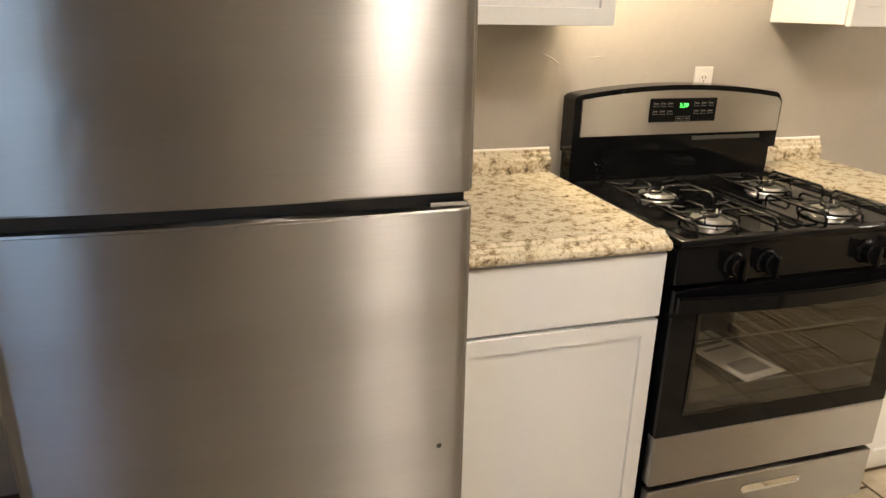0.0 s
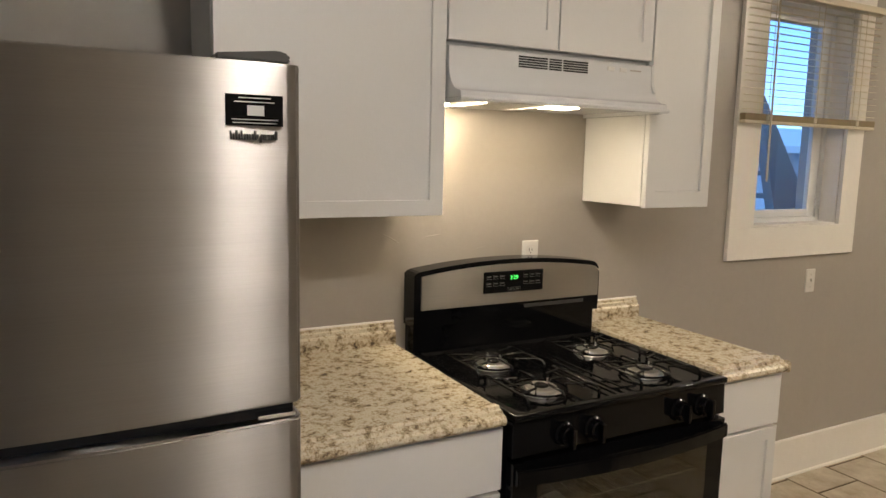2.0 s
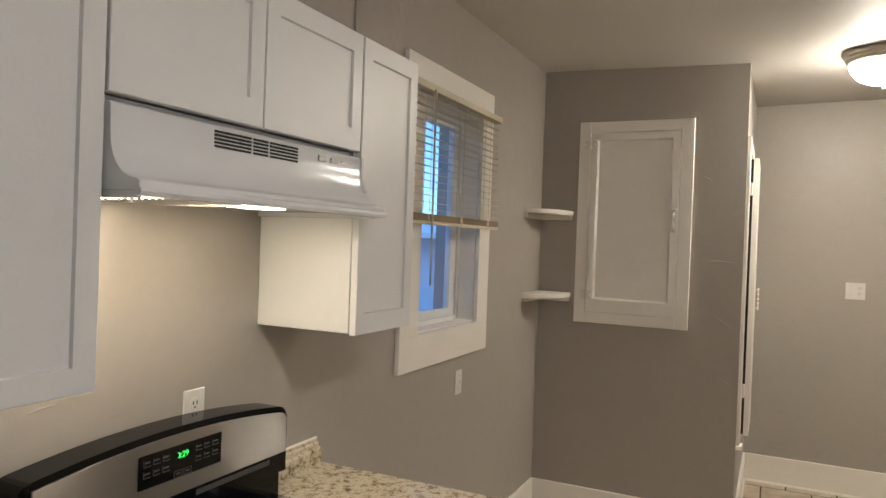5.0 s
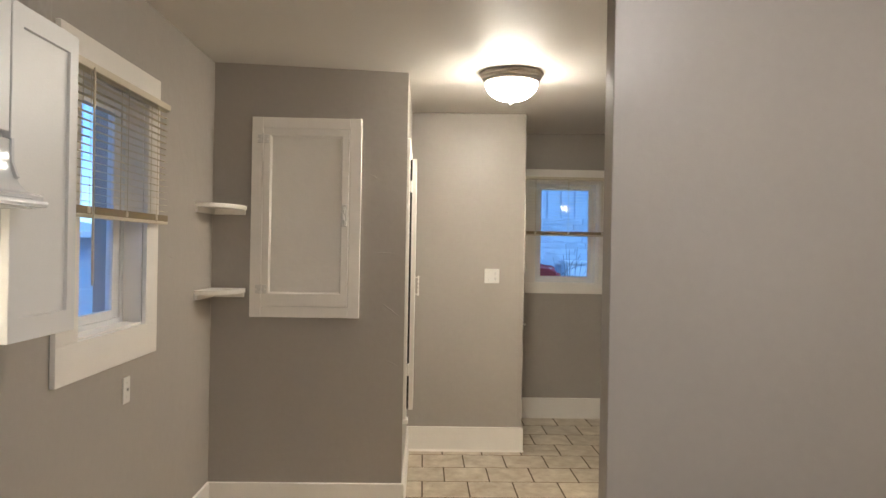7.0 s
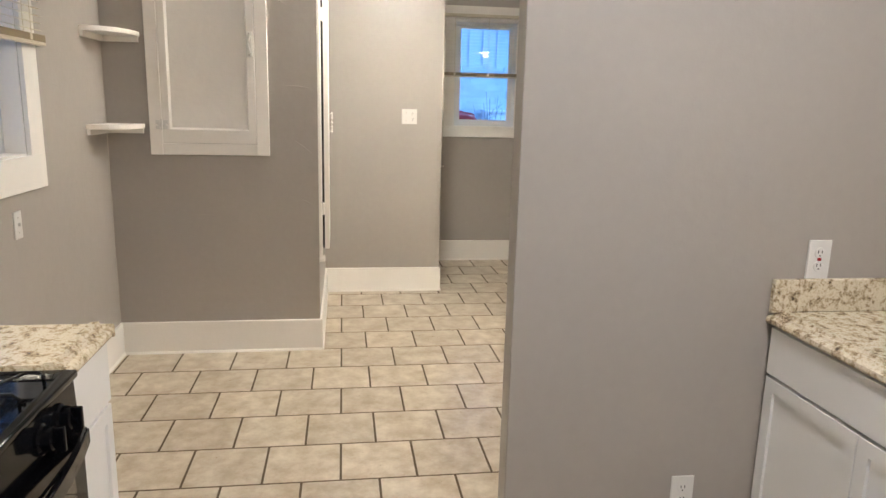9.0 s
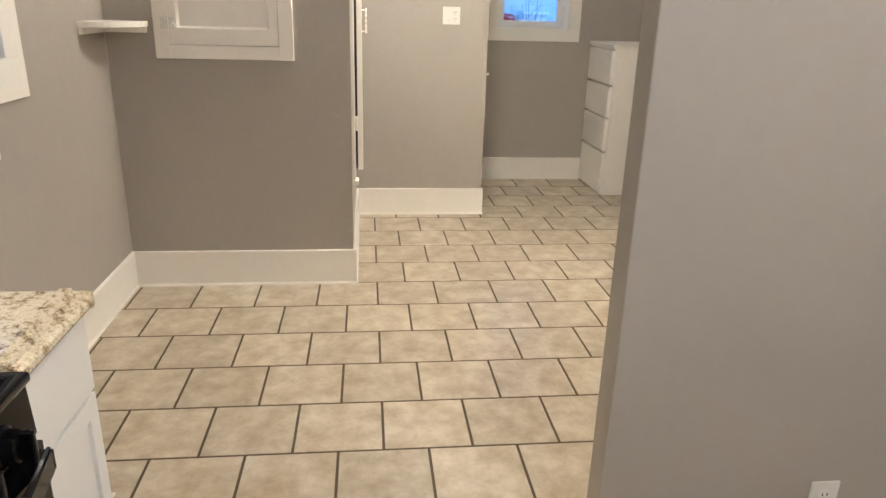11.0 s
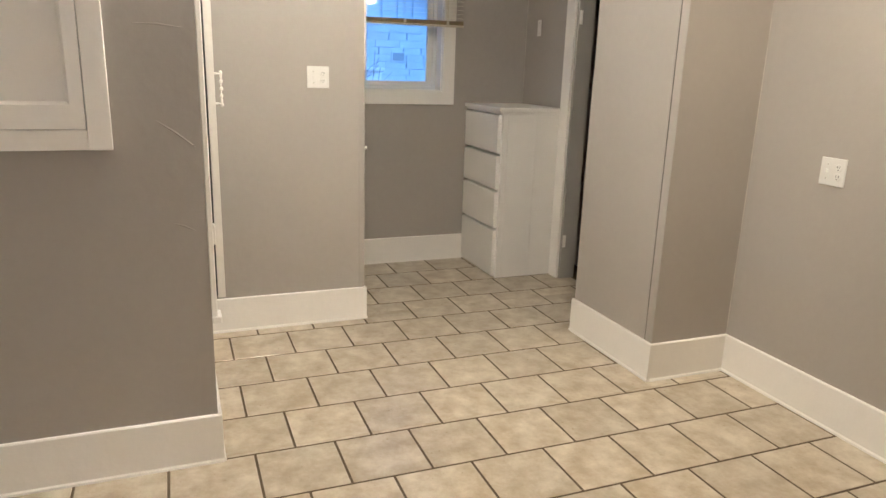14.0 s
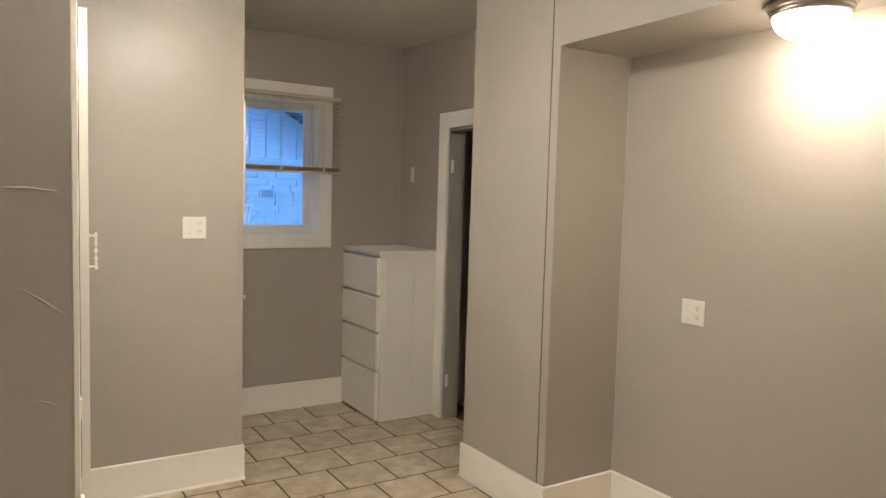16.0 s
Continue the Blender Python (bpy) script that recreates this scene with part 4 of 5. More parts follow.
cb = thing("wall_cupboard", (XB, -0.55, 1.18), "white painted built-in wall cupboard with a closed panelled door", "cupboard")
part("frame", xbox(0.0005, 0.022, -0.300, -0.234, 1.184, 2.377, 0.002), M_TRIM, cb)
part("frame", xbox(0.0005, 0.022, -0.885, -0.816, 1.184, 2.377, 0.002), M_TRIM, cb)
part("frame", xbox(0.0005, 0.0215, -0.8155, -0.3005, 1.185, 1.248, 0.001), M_TRIM, cb)
part("frame", xbox(0.0005, 0.0215, -0.8155, -0.3005, 2.313, 2.376, 0.001), M_TRIM, cb)
dm = bmesh.new()
box(XB - 0.024, XB - 0.001, -0.813, -0.303, 1.251, 2.310, bm=dm)
f = min(dm.faces, key=lambda f: f.calc_center_median().x)
bmesh.ops.inset_individual(dm, faces=[f], thickness=0.056)
for v in f.verts:
    if v.co.z < 1.5:
        v.co.z += 0.035
bmesh.ops.inset_individual(dm, faces=[f], thickness=0.015)
bmesh.ops.translate(dm, verts=f.verts, vec=(0.017, 0, 0))
cd = part("door", dm, M_TRIM, cb, "sunk-panel cupboard door under thick paint")
for z in (1.352, 2.247):
    hg = part("hinge", xbox(0.0225, 0.0275, -0.337, -0.309, z - 0.026, z - 0.004, 0.004), M_PLATE, cd, "painted-over butterfly hinge")
    for y0, y1, z0, z1 in ((-0.337, -0.309, 0.004, 0.026), (-0.295, -0.269, -0.026, -0.004), (-0.295, -0.269, 0.004, 0.026), (-0.327, -0.279, -0.010, 0.010)):
        part("leaf", xbox(0.0225, 0.0275, y0, y1, z + z0, z + z1, 0.004), M_PLATE, hg)
    part("pin", tube([(XB - 0.031, -0.302, z - 0.030), (XB - 0.031, -0.302, z + 0.030)], 0.0055, 8), M_PLATE, hg)
lt = part("latch", xbox(0.024, 0.031, -0.806, -0.772, 1.730, 1.866, 0.003), M_PLATE, cd, "painted-over latch plate")
part("turn_button", tube([(XB - 0.031, -0.789, 1.756), (XB - 0.050, -0.789, 1.772), (XB - 0.050, -0.789, 1.828), (XB - 0.031, -0.789, 1.844)], 0.008, 8), M_PLATE, lt)
for z in (1.742, 1.854):
    part("screw", xbox(0.0305, 0.0335, -0.793, -0.785, z - 0.004, z + 0.004, 0.001), M_NICKEL, lt)


def corner_shelf(z):
    e = thing("corner_shelf", (XB - 0.1, -0.1, z), "white painted corner shelf with a rounded front edge", "shelf", "corner shelves")
    pts = [(XB - 0.001, -0.001)] + [(XB - 0.001 - 0.315 * math.cos(radians(a)) ** 0.75, -0.001 - 0.205 * math.sin(radians(a)) ** 0.75) for a in [0.0, 8, 16, 24, 32, 40, 48, 56, 64, 72, 80, 90]]
    part("board", prism(pts, z - 0.012, z + 0.012, "z"), M_TRIM, e)
    part("cleat", box(XB - 0.310, XB - 0.001, -0.020, -0.001, z - 0.042, z - 0.0125, 0.002), M_TRIM, e)
    part("cleat", box(XB - 0.020, XB - 0.001, -0.200, -0.0205, z - 0.042, z - 0.0125, 0.002), M_TRIM, e)


corner_shelf(1.832)
corner_shelf(1.342)

# ---------------------------------------------------------------- closet door on the block's side
ko = thing("closet_door", (3.6, YB, 0.6), "narrow white painted closet door standing slightly ajar", "door")
part("casing", box(3.346, 3.412, YB - 0.020, YB - 0.0005, 0.576, 2.272, 0.003), M_TRIM, ko)
part("casing", box(3.96, 4.03, YB - 0.020, YB - 0.0005, 0.576, 2.272, 0.003), M_TRIM, ko)
part("casing", box(3.4125, 3.9595, YB - 0.019, YB - 0.0005, 2.205, 2.271, 0.002), M_TRIM, ko)
# solid block on the wall face, its dark colour stands for the closet's shade
part("closet_shadow", box(3.475, 3.9595, YB - 0.0305, YB - 0.0005, 0.612, 2.160), M_DARK, ko, "dark block standing for the shade behind the closet door")
kd = part("door", prism([(3.468, YB - 0.058), (3.468, YB - 0.0315), (3.955, YB - 0.0310), (3.955, YB - 0.056)], 0.607, 2.164, "z"), M_TRIM, ko)
hn = part("handle", tube([(3.482, YB - 0.057, 1.325), (3.482, YB - 0.080, 1.327), (3.482, YB - 0.080, 1.427), (3.482, YB - 0.057, 1.429)], 0.005, 8), M_TRIM, kd, "turned white spindle pull")
for z in (1.322, 1.352, 1.377, 1.402, 1.432):
    part("bead", lathe([(0, 0.008), (0.005, 0.005), (0.0068, 0), (0.005, -0.005), (0, -0.008)], (3.482, YB - 0.080, z), 10), M_TRIM, hn)
part("ledge", box(3.340, 3.425, YB - 0.034, YB - 0.0005, 0.552, 0.5755, 0.003), M_TRIM, ko)
for z in (0.86, 1.99):
    part("catch", box(3.420, 3.474, YB - 0.0312, YB - 0.0205, z - 0.035, z + 0.035, 0.002), M_TRIM, ko, "painted-over hinge barrel")

# ---------------------------------------------------------------- corner guards
def corner_guard(x, y, sx, sy, z1, label):
    """A thin painted angle over an outer corner; sx, sy: the ways its two legs run from the corner."""
    e = thing("corner_guard", (x, y, 0.2), label, "corner guard", "corner guards")
    part("leg", box(min(x, x + sx * 0.030), max(x, x + sx * 0.030), min(y - sy * 0.0035, y - sy * 0.0005), max(y - sy * 0.0035, y - sy * 0.0005), 0.197, z1, 0.0008), M_WALL, e)
    part("leg", box(min(x - sx * 0.0035, x - sx * 0.0005), max(x - sx * 0.0035, x - sx * 0.0005), min(y, y + sy * 0.030), max(y, y + sy * 0.030), 0.197, z1, 0.0008), M_WALL, e)


corner_guard(XC, YC, 1, 1, 1.445, "painted corner guard strip on the hall wall end")
corner_guard(PX1, PY, -1, -1, 1.456, "painted corner guard strip on the chimney breast")
structure("trim_hall_end", box(XC + 0.002, XC + 0.095, YC - 0.012, YC - 0.0005, 1.447, 2.080, 0.002), M_TRIM, "white painted strip on the hall wall end", "trim")
hk = thing("wall_hook", (XC + 0.05, YC - 0.004, 1.015), "small white painted hook on the wall end", "hook")
part("base", box(XC + 0.035, XC + 0.065, YC - 0.006, YC - 0.0005, 0.99, 1.04, 0.002), M_TRIM, hk)
part("peg", lathe([(0.0, 0.026), (0.008, 0.024), (0.010, 0.018), (0.006, 0.012), (0.005, 0.0), (0.0, 0.0)], (XC + 0.05, YC - 0.006, 1.012), 12, turn=Matrix.Rotation(radians(90), 4, "X")), M_TRIM, hk)
structure("trim_crack", box(PX0 + 0.052, PX0 + 0.0545, PY - 0.001, PY + 0.0012, 0.197, CEIL - 0.002), M_DARKPL, "fine dark joint line beside the corner", "trim")
structure("trim_corner_board", box(PX0 + 0.0555, PX1 - 0.03, PY - 0.001, PY + 0.0035, 0.197, CEIL - 0.002), M_WALL, "painted panel over the chimney breast", "trim")

# ---------------------------------------------------------------- back hall: drawers, doorway
ds = thing("drawer_chest", (5.49, -3.4, 0), "white painted built-in chest of four drawers", "drawers")
D0, D1 = 5.195, 5.795
part("carcass", box(D0, D1, YN + 0.001, -3.225, 0.0, 1.172, 0.002), M_TRIM, ds)
part("stile", box(D0, D0 + 0.021, -3.2245, -3.185, 0.0, 1.172, 0.001), M_TRIM, ds)
part("plinth", box(D0 + 0.0215, D1, -3.2245, -3.190, 0.0, 0.011), M_TRIM, ds)
part("top", box(D0 - 0.020, D1, YN + 0.001, -3.150, 1.190, 1.216, 0.004, 2), M_TRIM, ds)
part("moulding", box(D0 - 0.010, D1, YN + 0.002, -3.165, 1.1725, 1.1895, 0.004, 2), M_TRIM, ds)
part("side_seam", box(D0 - 0.003, D0 - 0.0005, -3.448, -3.444, 0.0, 1.171), M_TRIM, ds)
for z0, z1 in ((0.903, 1.163), (0.645, 0.884), (0.367, 0.628), (0.012, 0.350)):
    part("drawer", prism([(-3.2245, z0), (-3.163, z0), (-3.158, z0 + 0.008), (-3.158, z1 - 0.006), (-3.163, z1), (-3.2245, z1)], D0 + 0.022, D1 - 0.006), M_TRIM, ds)

dc = thing("door_1", (4.69, YN, 0), "white painted doorway casing round an open dark doorway", "doorway", kind="structure")
part("casing", box(DX1, DX1 + 0.108, YN + 0.0005, YN + 0.022, 0.0, 2.198, 0.003), M_TRIM, dc)
part("casing", box(DX0 - 0.10, DX0, YN + 0.0005, YN + 0.022, 0.0, 2.198, 0.003), M_TRIM, dc)
part("casing", box(DX0 + 0.0005, DX1 - 0.0005, YN + 0.0005, YN + 0.021, DZ, 2.197, 0.002), M_TRIM, dc)
jb = part("jamb", box(DX1 - 0.018, DX1 - 0.0005, YN - 0.119, YN - 0.0005, 0.0, DZ - 0.019), M_DOORGREY, dc, "grey painted jamb")
part("jamb", box(DX0 + 0.0005, DX0 + 0.018, YN - 0.119, YN - 0.0005, 0.0, DZ - 0.019), M_DOORGREY, dc)
part("jamb", box(DX0 + 0.0005, DX1 - 0.0005, YN - 0.119, YN - 0.0005, DZ - 0.018, DZ - 0.0005), M_DOORGREY, dc)
for z in (0.28, 1.82):
    part("hinge_leaf", box(DX1 - 0.0205, DX1 - 0.0185, YN - 0.030, YN - 0.006, z - 0.045, z + 0.045), M_TRIM, jb, "painted hinge leaf")


# ---------------------------------------------------------------- ceiling lamps
def ceiling_lamp(place, label, opal_glass, s=1.0):
    e = thing("ceiling_lamp", place, label, "ceiling lamp", "flush ceiling lamps")
    x, y, z = place
    def sized(profile):
        return [(r * s, h * s) for r, h in profile]
    smooth(part("pan", lathe(sized([(0.0, -0.001), (0.188, -0.001), (0.191, -0.010), (0.187, -0.020), (0.178, -0.026), (0.176, -0.036), (0.170, -0.042), (0.168, -0.054), (0.160, -0.060), (0.150, -0.060), (0.0, -0.058)]), place, 48), M_NICKEL, e, "stepped brushed nickel pan"), 30)
    dome = [(0.156, -0.060)] + [(0.156 * math.cos(radians(a)), -0.060 - 0.106 * math.sin(radians(a))) for a in range(8, 90, 8)] + [(0.0, -0.166)]
    smooth(part("shade", lathe(sized(dome), place, 48), opal_glass, e, "lit opal glass bowl"), 60)
    smooth(part("finial", lathe(sized([(0.0, -0.165), (0.014, -0.166), (0.016, -0.171), (0.007, -0.176), (0.010, -0.183), (0.006, -0.191), (0.0, -0.193)]), place, 20), M_NICKEL, e, "small nickel finial"), 40)
    return e


ceiling_lamp((3.29, -1.772, ceiling_height(3.29, -1.772)), "flush nickel ceiling lamp with a lit opal bowl in the hall", M_OPAL_HALL)
ceiling_lamp((2.365, -3.420, SOF), "flush nickel ceiling lamp with a lit opal bowl under the soffit", M_OPAL_ALCOVE, 0.8)
ceiling_lamp((-0.20, -2.08, ceiling_height(-0.20, -2.08)), "flush nickel ceiling lamp with a lit opal bowl in the kitchen", M_OPAL_KITCHEN, 0.8)

# ---------------------------------------------------------------- cable above the wall cabinets
cabl = part("cable", tube([(1.206, -0.006, 2.165), (1.204, -0.006, 2.4), (1.207, -0.006, CEIL - 0.001)], 0.005, 8), M_WALL, None)
tagged(cabl, "thin painted-over cable running up the wall", "cable")


# ---------------------------------------------------------------- scuffs and ridges in the wall paint
def ridge(points, r, label="raised ridge under the wall paint"):
    ob = part("paint_ridge", tube(points, r, 6), M_WALL, None)
    tagged(ob, label, "ridge", "paint ridges", "structure")


for y0, y1, z0, z1 in ((-0.966, -1.120, 1.580, 1.572), (-1.014, -1.135, 1.279, 1.190), (-1.05, -1.12, 0.93, 0.90), (-0.93, -0.99, 2.05, 2.02), (-0.42, -0.56, 0.83, 0.835)):
    ridge([(XB + 0.0046, y0, z0), (XB + 0.0026, (y0 + y1) / 2, (z0 + z1) / 2 + 0.004), (XB + 0.0046, y1, z1)], 0.005)
for x0, x1, z0, z1 in ((2.30, 2.18, 1.30, 1.285), (2.52, 2.44, 0.66, 0.73), (2.86, 2.80, 1.52, 1.50), (2.34, 2.20, 1.02, 1.12), (2.62, 2.55, 1.33, 1.34)):
    ridge([(x0, YS - 0.0042, z0), ((x0 + x1) / 2, YS - 0.0029, (z0 + z1) / 2 + 0.004), (x1, YS - 0.0042, z1)], 0.004)
for x0, x1, z0, z1 in ((0.285, 0.337, 1.207, 1.221), (-0.047, 0.007, 1.277, 1.247), (0.10, 0.16, 1.262, 1.270), (1.30, 1.36, 1.02, 1.00), (2.62, 2.70, 1.55, 1.54)):
    ridge([(x0, 0.0016, z0), ((x0 + x1) / 2, 0.0008, (z0 + z1) / 2 + 0.002), (x1, 0.0016, z1)], 0.0022)
bm = bmesh.new()
NP = 26
rough = [[bm.verts.new((1.225 + 0.325 * i / NP, 0.003 - (0.003 + random.uniform(0.001, 0.0075) * min(1.0, 5 * min(i, NP - i) / NP)) * (1 if 0 < i < NP and 0 < j < NP else 0), 2.185 + 0.36 * j / NP + random.uniform(-0.004, 0.004))) for j in range(NP + 1)] for i in range(NP + 1)]
for i in range(NP):
    for j in range(NP):
        bm.faces.new((rough[i][j], rough[i + 1][j], rough[i + 1][j + 1], rough[i][j + 1]))
bmesh.ops.recalc_face_normals(bm, faces=bm.faces)
smooth(structure("wall_patch", bm, M_WALL, "rough crumpled plaster patch beside the window", "wall patch"), 180)


def caulk(x, y, z0, z1, r=0.003):
    n = 14
    pts = [(x + random.uniform(-0.001, 0.001), y + random.uniform(-0.001, 0.001), z0 + (z1 - z0) * k / n) for k in range(n + 1)]
    ob = part("caulk_line", tube(pts, r, 6), M_CAULK, None)
    tagged(ob, "uneven bead of old caulk in the wall corner", "caulk", "caulk lines", "structure")


caulk(XB, 0.0, 0.2, CEIL)
caulk(PX0, YS, 0.2, SOF)
caulk(XW, YN, 1.2, CEIL)
caulk(XC, YB, 0.2, CEIL, 0.002)

# ---------------------------------------------------------------- floor register beside the kitchen cabinet
rg = thing("floor_register", (1.47, -0.38, 0), "white metal floor heating register with dark slots", "floor register")
part("plate", box(1.320, 1.622, -0.452, -0.312, 0.0005, 0.006, 0.002), M_PLATE, rg)
for k in range(4):
    for x0, x1 in ((1.345, 1.462), (1.480, 1.597)):
        part("slot", box(x0, x1, -0.432 + 0.028 * k, -0.418 + 0.028 * k, 0.0055, 0.0068), M_DARK, rg)

# ---------------------------------------------------------------- outdoors
GZ = -0.35
structure("ground", box(-200, 200, -200, 200, GZ - 0.5, GZ), M_OUT, "grey outdoor ground at dusk", "ground")
HX = 13.0
h = thing("neighbour_house", (HX, -4.0, GZ), "pale stone-block house with a shingled gable roof at dusk", "house")
part("wall", box(HX + 0.03, HX + 6, -6.6, 1.6, GZ, 2.25), M_SIDING, h)
PK, PZ, EV = -2.9, 4.45, 2.35
part("gable", prism([(-6.6, 2.2505), (1.6, 2.2505), (PK, PZ)], HX + 0.06, HX + 0.25, "x"), M_SIDING, h, "pale vertical siding in the gable")
for y0, z0, y1, z1 in ((-7.0, EV - 0.32, PK, PZ + 0.06), (PK, PZ + 0.06, 2.0, EV - 0.30)):
    part("roof", prism([(y0, z0), (y1, z1), (y1, z1 + 0.14), (y0, z0 + 0.14)], HX - 0.35, HX + 6.2, "x"), M_SHINGLE, h, "grey shingle roof slope")
for k in range(26):
    part("batten", box(HX + 0.03, HX + 0.0595, -6.3 + 0.28 * k, -6.27 + 0.28 * k, 2.26, 2.30 + max(0.0, (PZ - 2.55) * (1 - abs(-6.29 + 0.28 * k - PK) / 3.9))), M_SIDING, h)
wn_ = part("window", box(HX - 0.035, HX + 0.02, -5.00, -4.74, 1.53, 1.70), M_STONE, h)
part("pane", box(HX - 0.04, HX - 0.0355, -4.975, -4.765, 1.55, 1.68), M_SLATE, wn_, "grey little cellar window")
STONES = []
for k in range(6):
    sm = box(-0.012, 0.03, -0.13 - 0.03 * k, 0.13 + 0.03 * k, -0.058, 0.058)
    bmesh.ops.subdivide_edges(sm, edges=sm.edges, cuts=1)
    for v in sm.verts:
        v.co += Vector((random.uniform(-0.008, 0.006) if v.co.x < 0 else 0, random.uniform(-0.012, 0.012), random.uniform(-0.006, 0.006)))
    me = bpy.data.meshes.new("stone")
    sm.to_mesh(me)
    sm.free()
    me.materials.append(M_STONE)
    STONES.append(me)
for j in range(15):
    y = -6.3 + 0.17 * (j % 2)
    while y < -1.9:
        k = random.randrange(6)
        w = 0.26 + 0.06 * k
        z = 0.62 + 0.121 * j
        if z < 2.2:
            ob = new("stone", STONES[k])
            ob.parent = h
            ob.location = (0, y + w / 2 + 4.0, z - GZ)
        y += w + 0.010

def parked_car(label, paint, axis, profile, side, c0, c1, wheels):
    """A car drawn out across its length from its side profile, as pairs along it and above the ground."""
    def at(u, c, z):
        return (c, u, GZ + z) if axis == "x" else (u, c, GZ + z)
    mid = (profile[0][0] + profile[-1][0]) / 2
    car = thing("car", at(mid, (c0 + c1) / 2, 0), label, "car", "parked cars")
    bm = prism([(u, GZ + z) for u, z in profile], c0, c1, axis)
    bmesh.ops.bevel(bm, geom=bm.edges[:], offset=0.07, segments=3, affect="EDGES")
    smooth(part("body", bm, paint, car), 50)
    part("side_window", prism([(u, GZ + z) for u, z in side], c0 - 0.012, c0 - 0.001, axis), M_SLATE, car, "pale side glass with sky on it")
    for u in wheels:
        for c in (c0 + 0.10, c1 - 0.10):
            turn = Matrix.Rotation(radians(90), 4, "Y" if axis == "x" else "X")
            wl = part("wheel", lathe([(0.0, 0.09), (0.30, 0.09), (0.33, 0.06), (0.33, -0.06), (0.30, -0.09), (0.0, -0.09)], at(u, c, 0.33), 24, turn=turn), M_DARKPL, car)
            part("rim", lathe([(0.0, 0.10), (0.17, 0.098), (0.19, 0.091), (0.19, -0.091), (0.17, -0.098), (0.0, -0.10)], at(u, c, 0.33), 20, turn=turn), M_ALU, wl)
    return car


parked_car("dark red parked car with a tall roof", M_RED, "x", [(-3.36, 0.30), (-3.40, 0.90), (-3.36, 1.15), (-3.24, 1.70), (-3.05, 1.77), (-1.6, 1.75), (-0.9, 1.25), (0.4, 1.10), (0.5, 0.35)],
           [(-3.18, 1.22), (-3.13, 1.56), (-1.72, 1.58), (-1.25, 1.22)], 9.1, 10.8, (-2.75, -0.20))
sh = thing("garden_shed", (12.6, -4.2, GZ), "small white slatted garden shed beside the house", "shed")
part("wall", box(12.4, 12.9, -4.40, -4.02, GZ, 1.36), M_VINYL, sh)
for k in range(12):
    part("slat", box(12.385, 12.3995, -4.39, -4.03, GZ + 0.06 + 0.13 * k, GZ + 0.165 + 0.13 * k), M_VINYL, sh)
part("roof", box(12.35, 12.92, -4.44, -3.98, 1.361, 1.42, 0.01), M_VINYL, sh)

# bare shrub before the stone wall
shb = thing("bare_shrub", (11.6, -3.95, GZ), "leafless shrub with thin dark twigs before the stone wall", "shrub")
rng = random.Random(7)
for k in range(10):
    lean, turn = rng.uniform(0.05, 0.42), rng.uniform(0, 2 * math.pi)
    tall = rng.uniform(1.5, 2.1)
    at = [Vector((11.6 + lean * f ** 1.6 * math.cos(turn), -3.95 + lean * f ** 1.6 * math.sin(turn), GZ + tall * f)) for f in (0.0, 0.3, 0.55, 0.8, 1.0)]
    stem = part("stem", tube(at, 0.005, 5), M_TIMBER, shb)
    for f in (2, 3):
        side = Vector((rng.uniform(-0.2, 0.2), rng.uniform(-0.3, 0.3), rng.uniform(0.15, 0.35)))
        part("twig", tube([at[f], at[f] + side * 0.5 + Vector((0, 0, 0.03)), at[f] + side], 0.004, 4), M_TIMBER, stem)

# yard beyond the kitchen window
g = thing("neighbour_garage", (9, 6.4, GZ), "pale sided garage with a snowy low roof at dusk", "house")
part("wall", box(4.0, 17.0, 6.0, 9.0, GZ, 1.75), M_SIDING, g)
for k in range(16):
    part("clapboard", prism([(5.999, GZ + 0.13 * k), (5.975, GZ + 0.13 * k), (5.990, GZ + 0.13 * k + 0.128), (5.999, GZ + 0.13 * k + 0.128)], 4.0, 17.0), M_SIDING, g)
part("roof", prism([(5.6, 1.70), (9.2, 2.25), (9.2, 2.37), (5.6, 1.82)], 3.6, 17.4), M_VINYL, g, "snow covered roof")
pst = thing("porch_stair", (4.3, 1.6, GZ), "weathered timber outdoor stair with a sloping stringer", "stairs")
for y in (1.55, 2.45):
    part("stringer", prism([(3.66, 2.10), (4.10, 0.75), (4.72, 0.75), (3.70, 2.10)], y, y + 0.08, "y"), M_TIMBER, pst)
    part("post", box(4.36, 4.48, y - 0.02, y + 0.10, GZ, 0.749), M_TIMBER, pst)
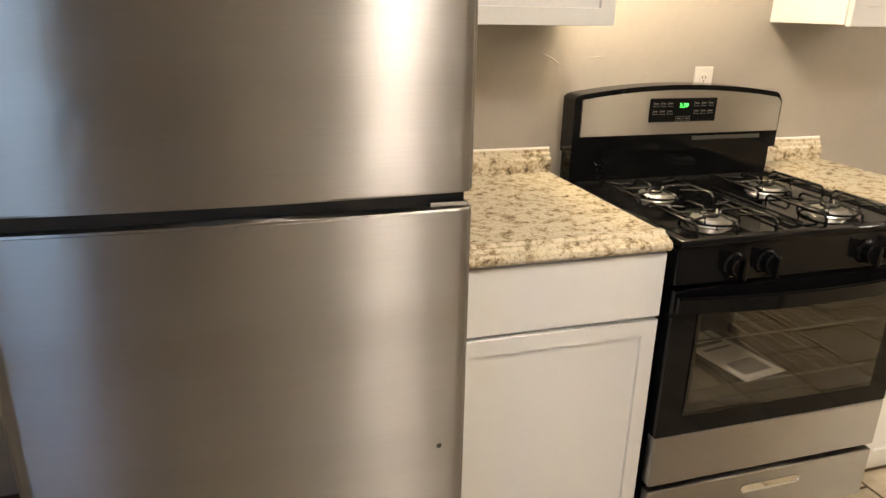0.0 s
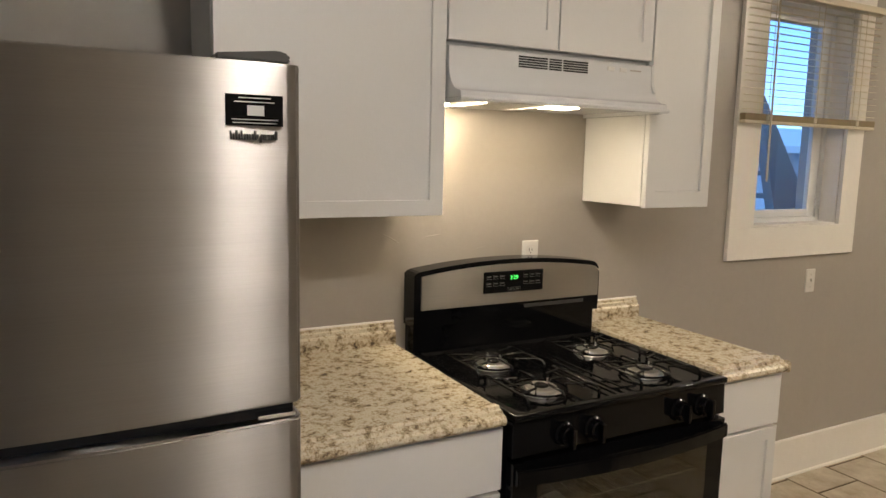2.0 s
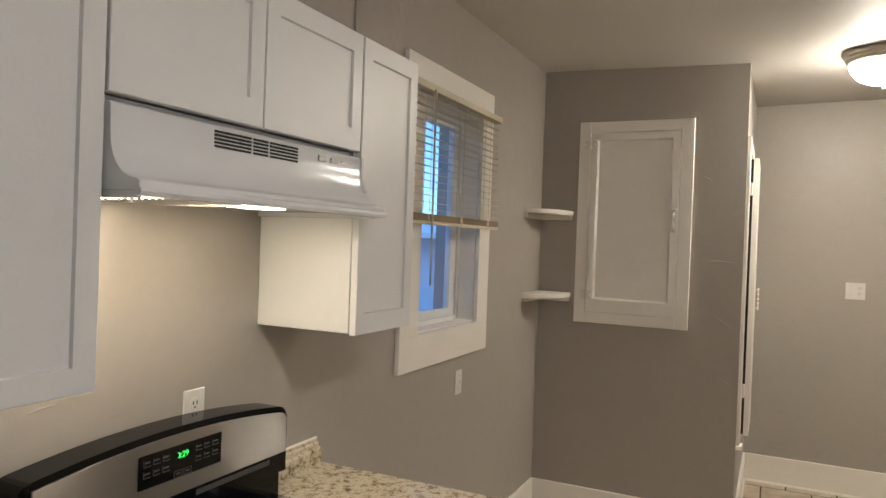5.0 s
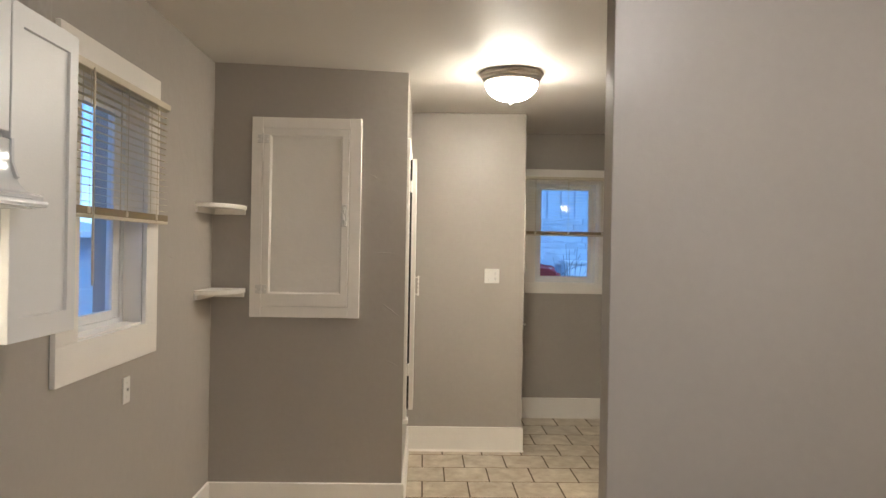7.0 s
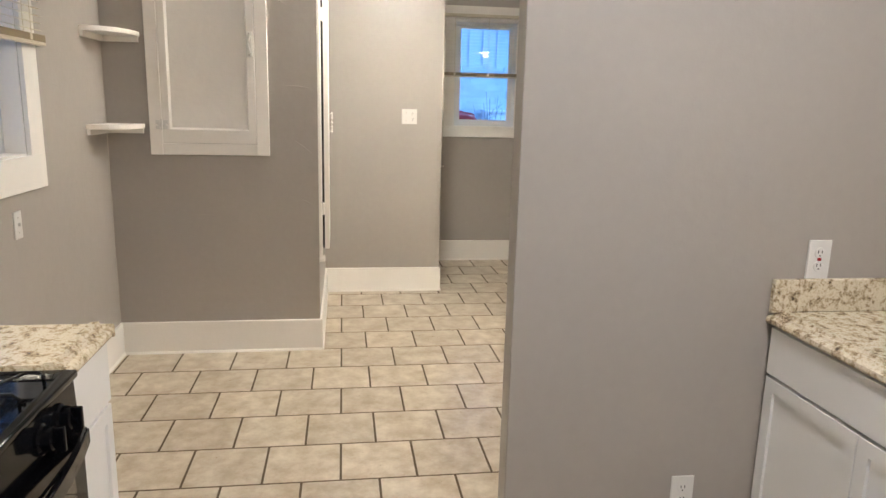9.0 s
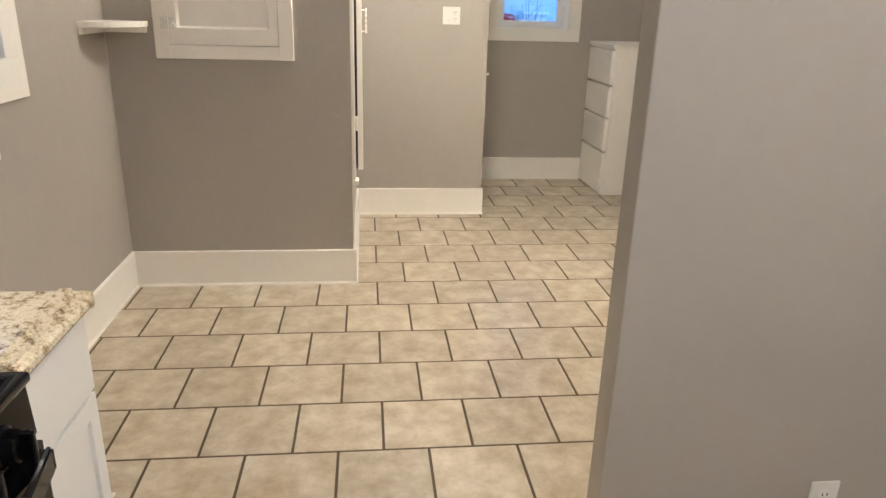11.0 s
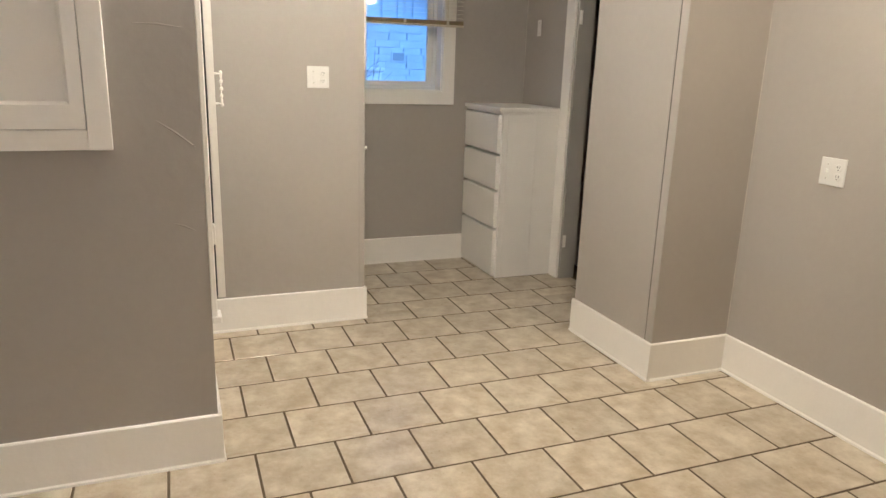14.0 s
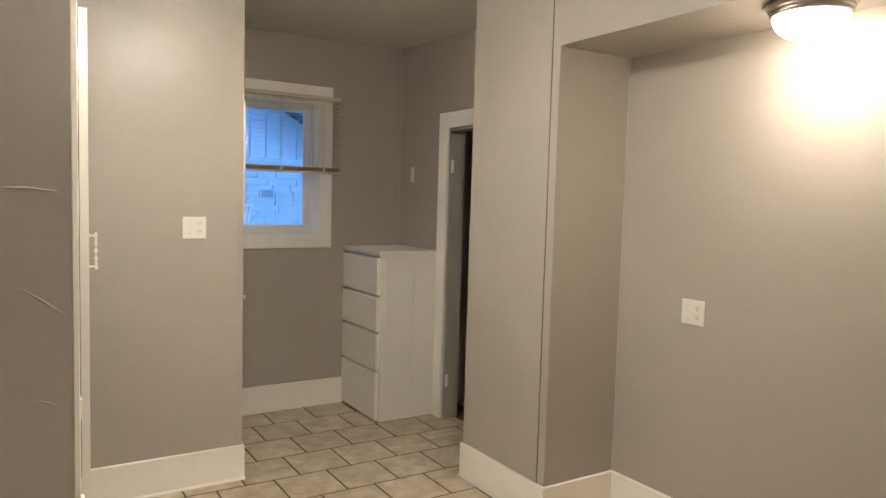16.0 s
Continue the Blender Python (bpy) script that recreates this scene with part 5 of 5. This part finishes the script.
for k in range(5):
    part("tread", box(3.90 + 0.10 * k, 4.12 + 0.10 * k, 1.632, 2.448, 1.62 - 0.19 * k, 1.655 - 0.19 * k), M_TIMBER, pst)
parked_car("pale frosted car parked in the yard", M_VINYL, "y", [(3.9, 0.35), (3.9, 0.95), (4.2, 1.00), (4.9, 1.46), (6.6, 1.50), (7.75, 1.02), (8.5, 0.92), (8.6, 0.40)],
           [(4.8, 1.05), (5.1, 1.36), (6.5, 1.40), (7.2, 1.05)], 4.3, 5.9, (4.75, 7.75))


# ---------------------------------------------------------------- floor tiles
TX, TY = 0.3093, 0.3125


def tile_mesh(w, d):
    bm = box(-w / 2, w / 2, -d / 2, d / 2, -0.012, 0.0)
    top = [e for e in bm.edges if all(v.co.z > -0.001 for v in e.verts)]
    bmesh.ops.bevel(bm, geom=top, offset=0.0015, segments=1, affect="EDGES")
    me = bpy.data.meshes.new("tile")
    bm.to_mesh(me)
    bm.free()
    me.materials.append(M_TILE)
    return me


FLOOR = bpy.data.objects["floor"]
TILES = {}
TPX, TPY = 3.030, -1.285


def lay(x0, x1, y0, y1):
    """Tiles in running bond over one rectangle of the plan, cut at its edges."""
    g = 0.0050
    i = math.floor((x0 - TPX) / TX) - 1
    while TPX + i * TX < x1:
        a0, a1 = max(TPX + i * TX + g, x0), min(TPX + (i + 1) * TX - g, x1)
        k = math.floor((y0 - TPY) / TY) - 2
        while TPY + k * TY < y1 + TY:
            s0 = TPY + (k + 0.5 * (i % 2)) * TY
            b0, b1 = max(s0 + g, y0), min(s0 + TY - g, y1)
            if a1 - a0 > 0.012 and b1 - b0 > 0.012:
                key = (round(a1 - a0, 4), round(b1 - b0, 4))
                if key not in TILES:
                    TILES[key] = tile_mesh(*key)
                ob = new("tile", TILES[key])
                ob.location, ob.parent = ((a0 + a1) / 2, (b0 + b1) / 2, 0), FLOOR
            k += 1
        i += 1


lay(XL, XP0, -2.66, -0.60)
lay(XP0, XB + 0.02, YS, 0.0)
lay(XB + 0.02, XC + 0.06, YN - 0.1, YB)
lay(XC + 0.06, XW, YN - 0.1, YC + 0.1)
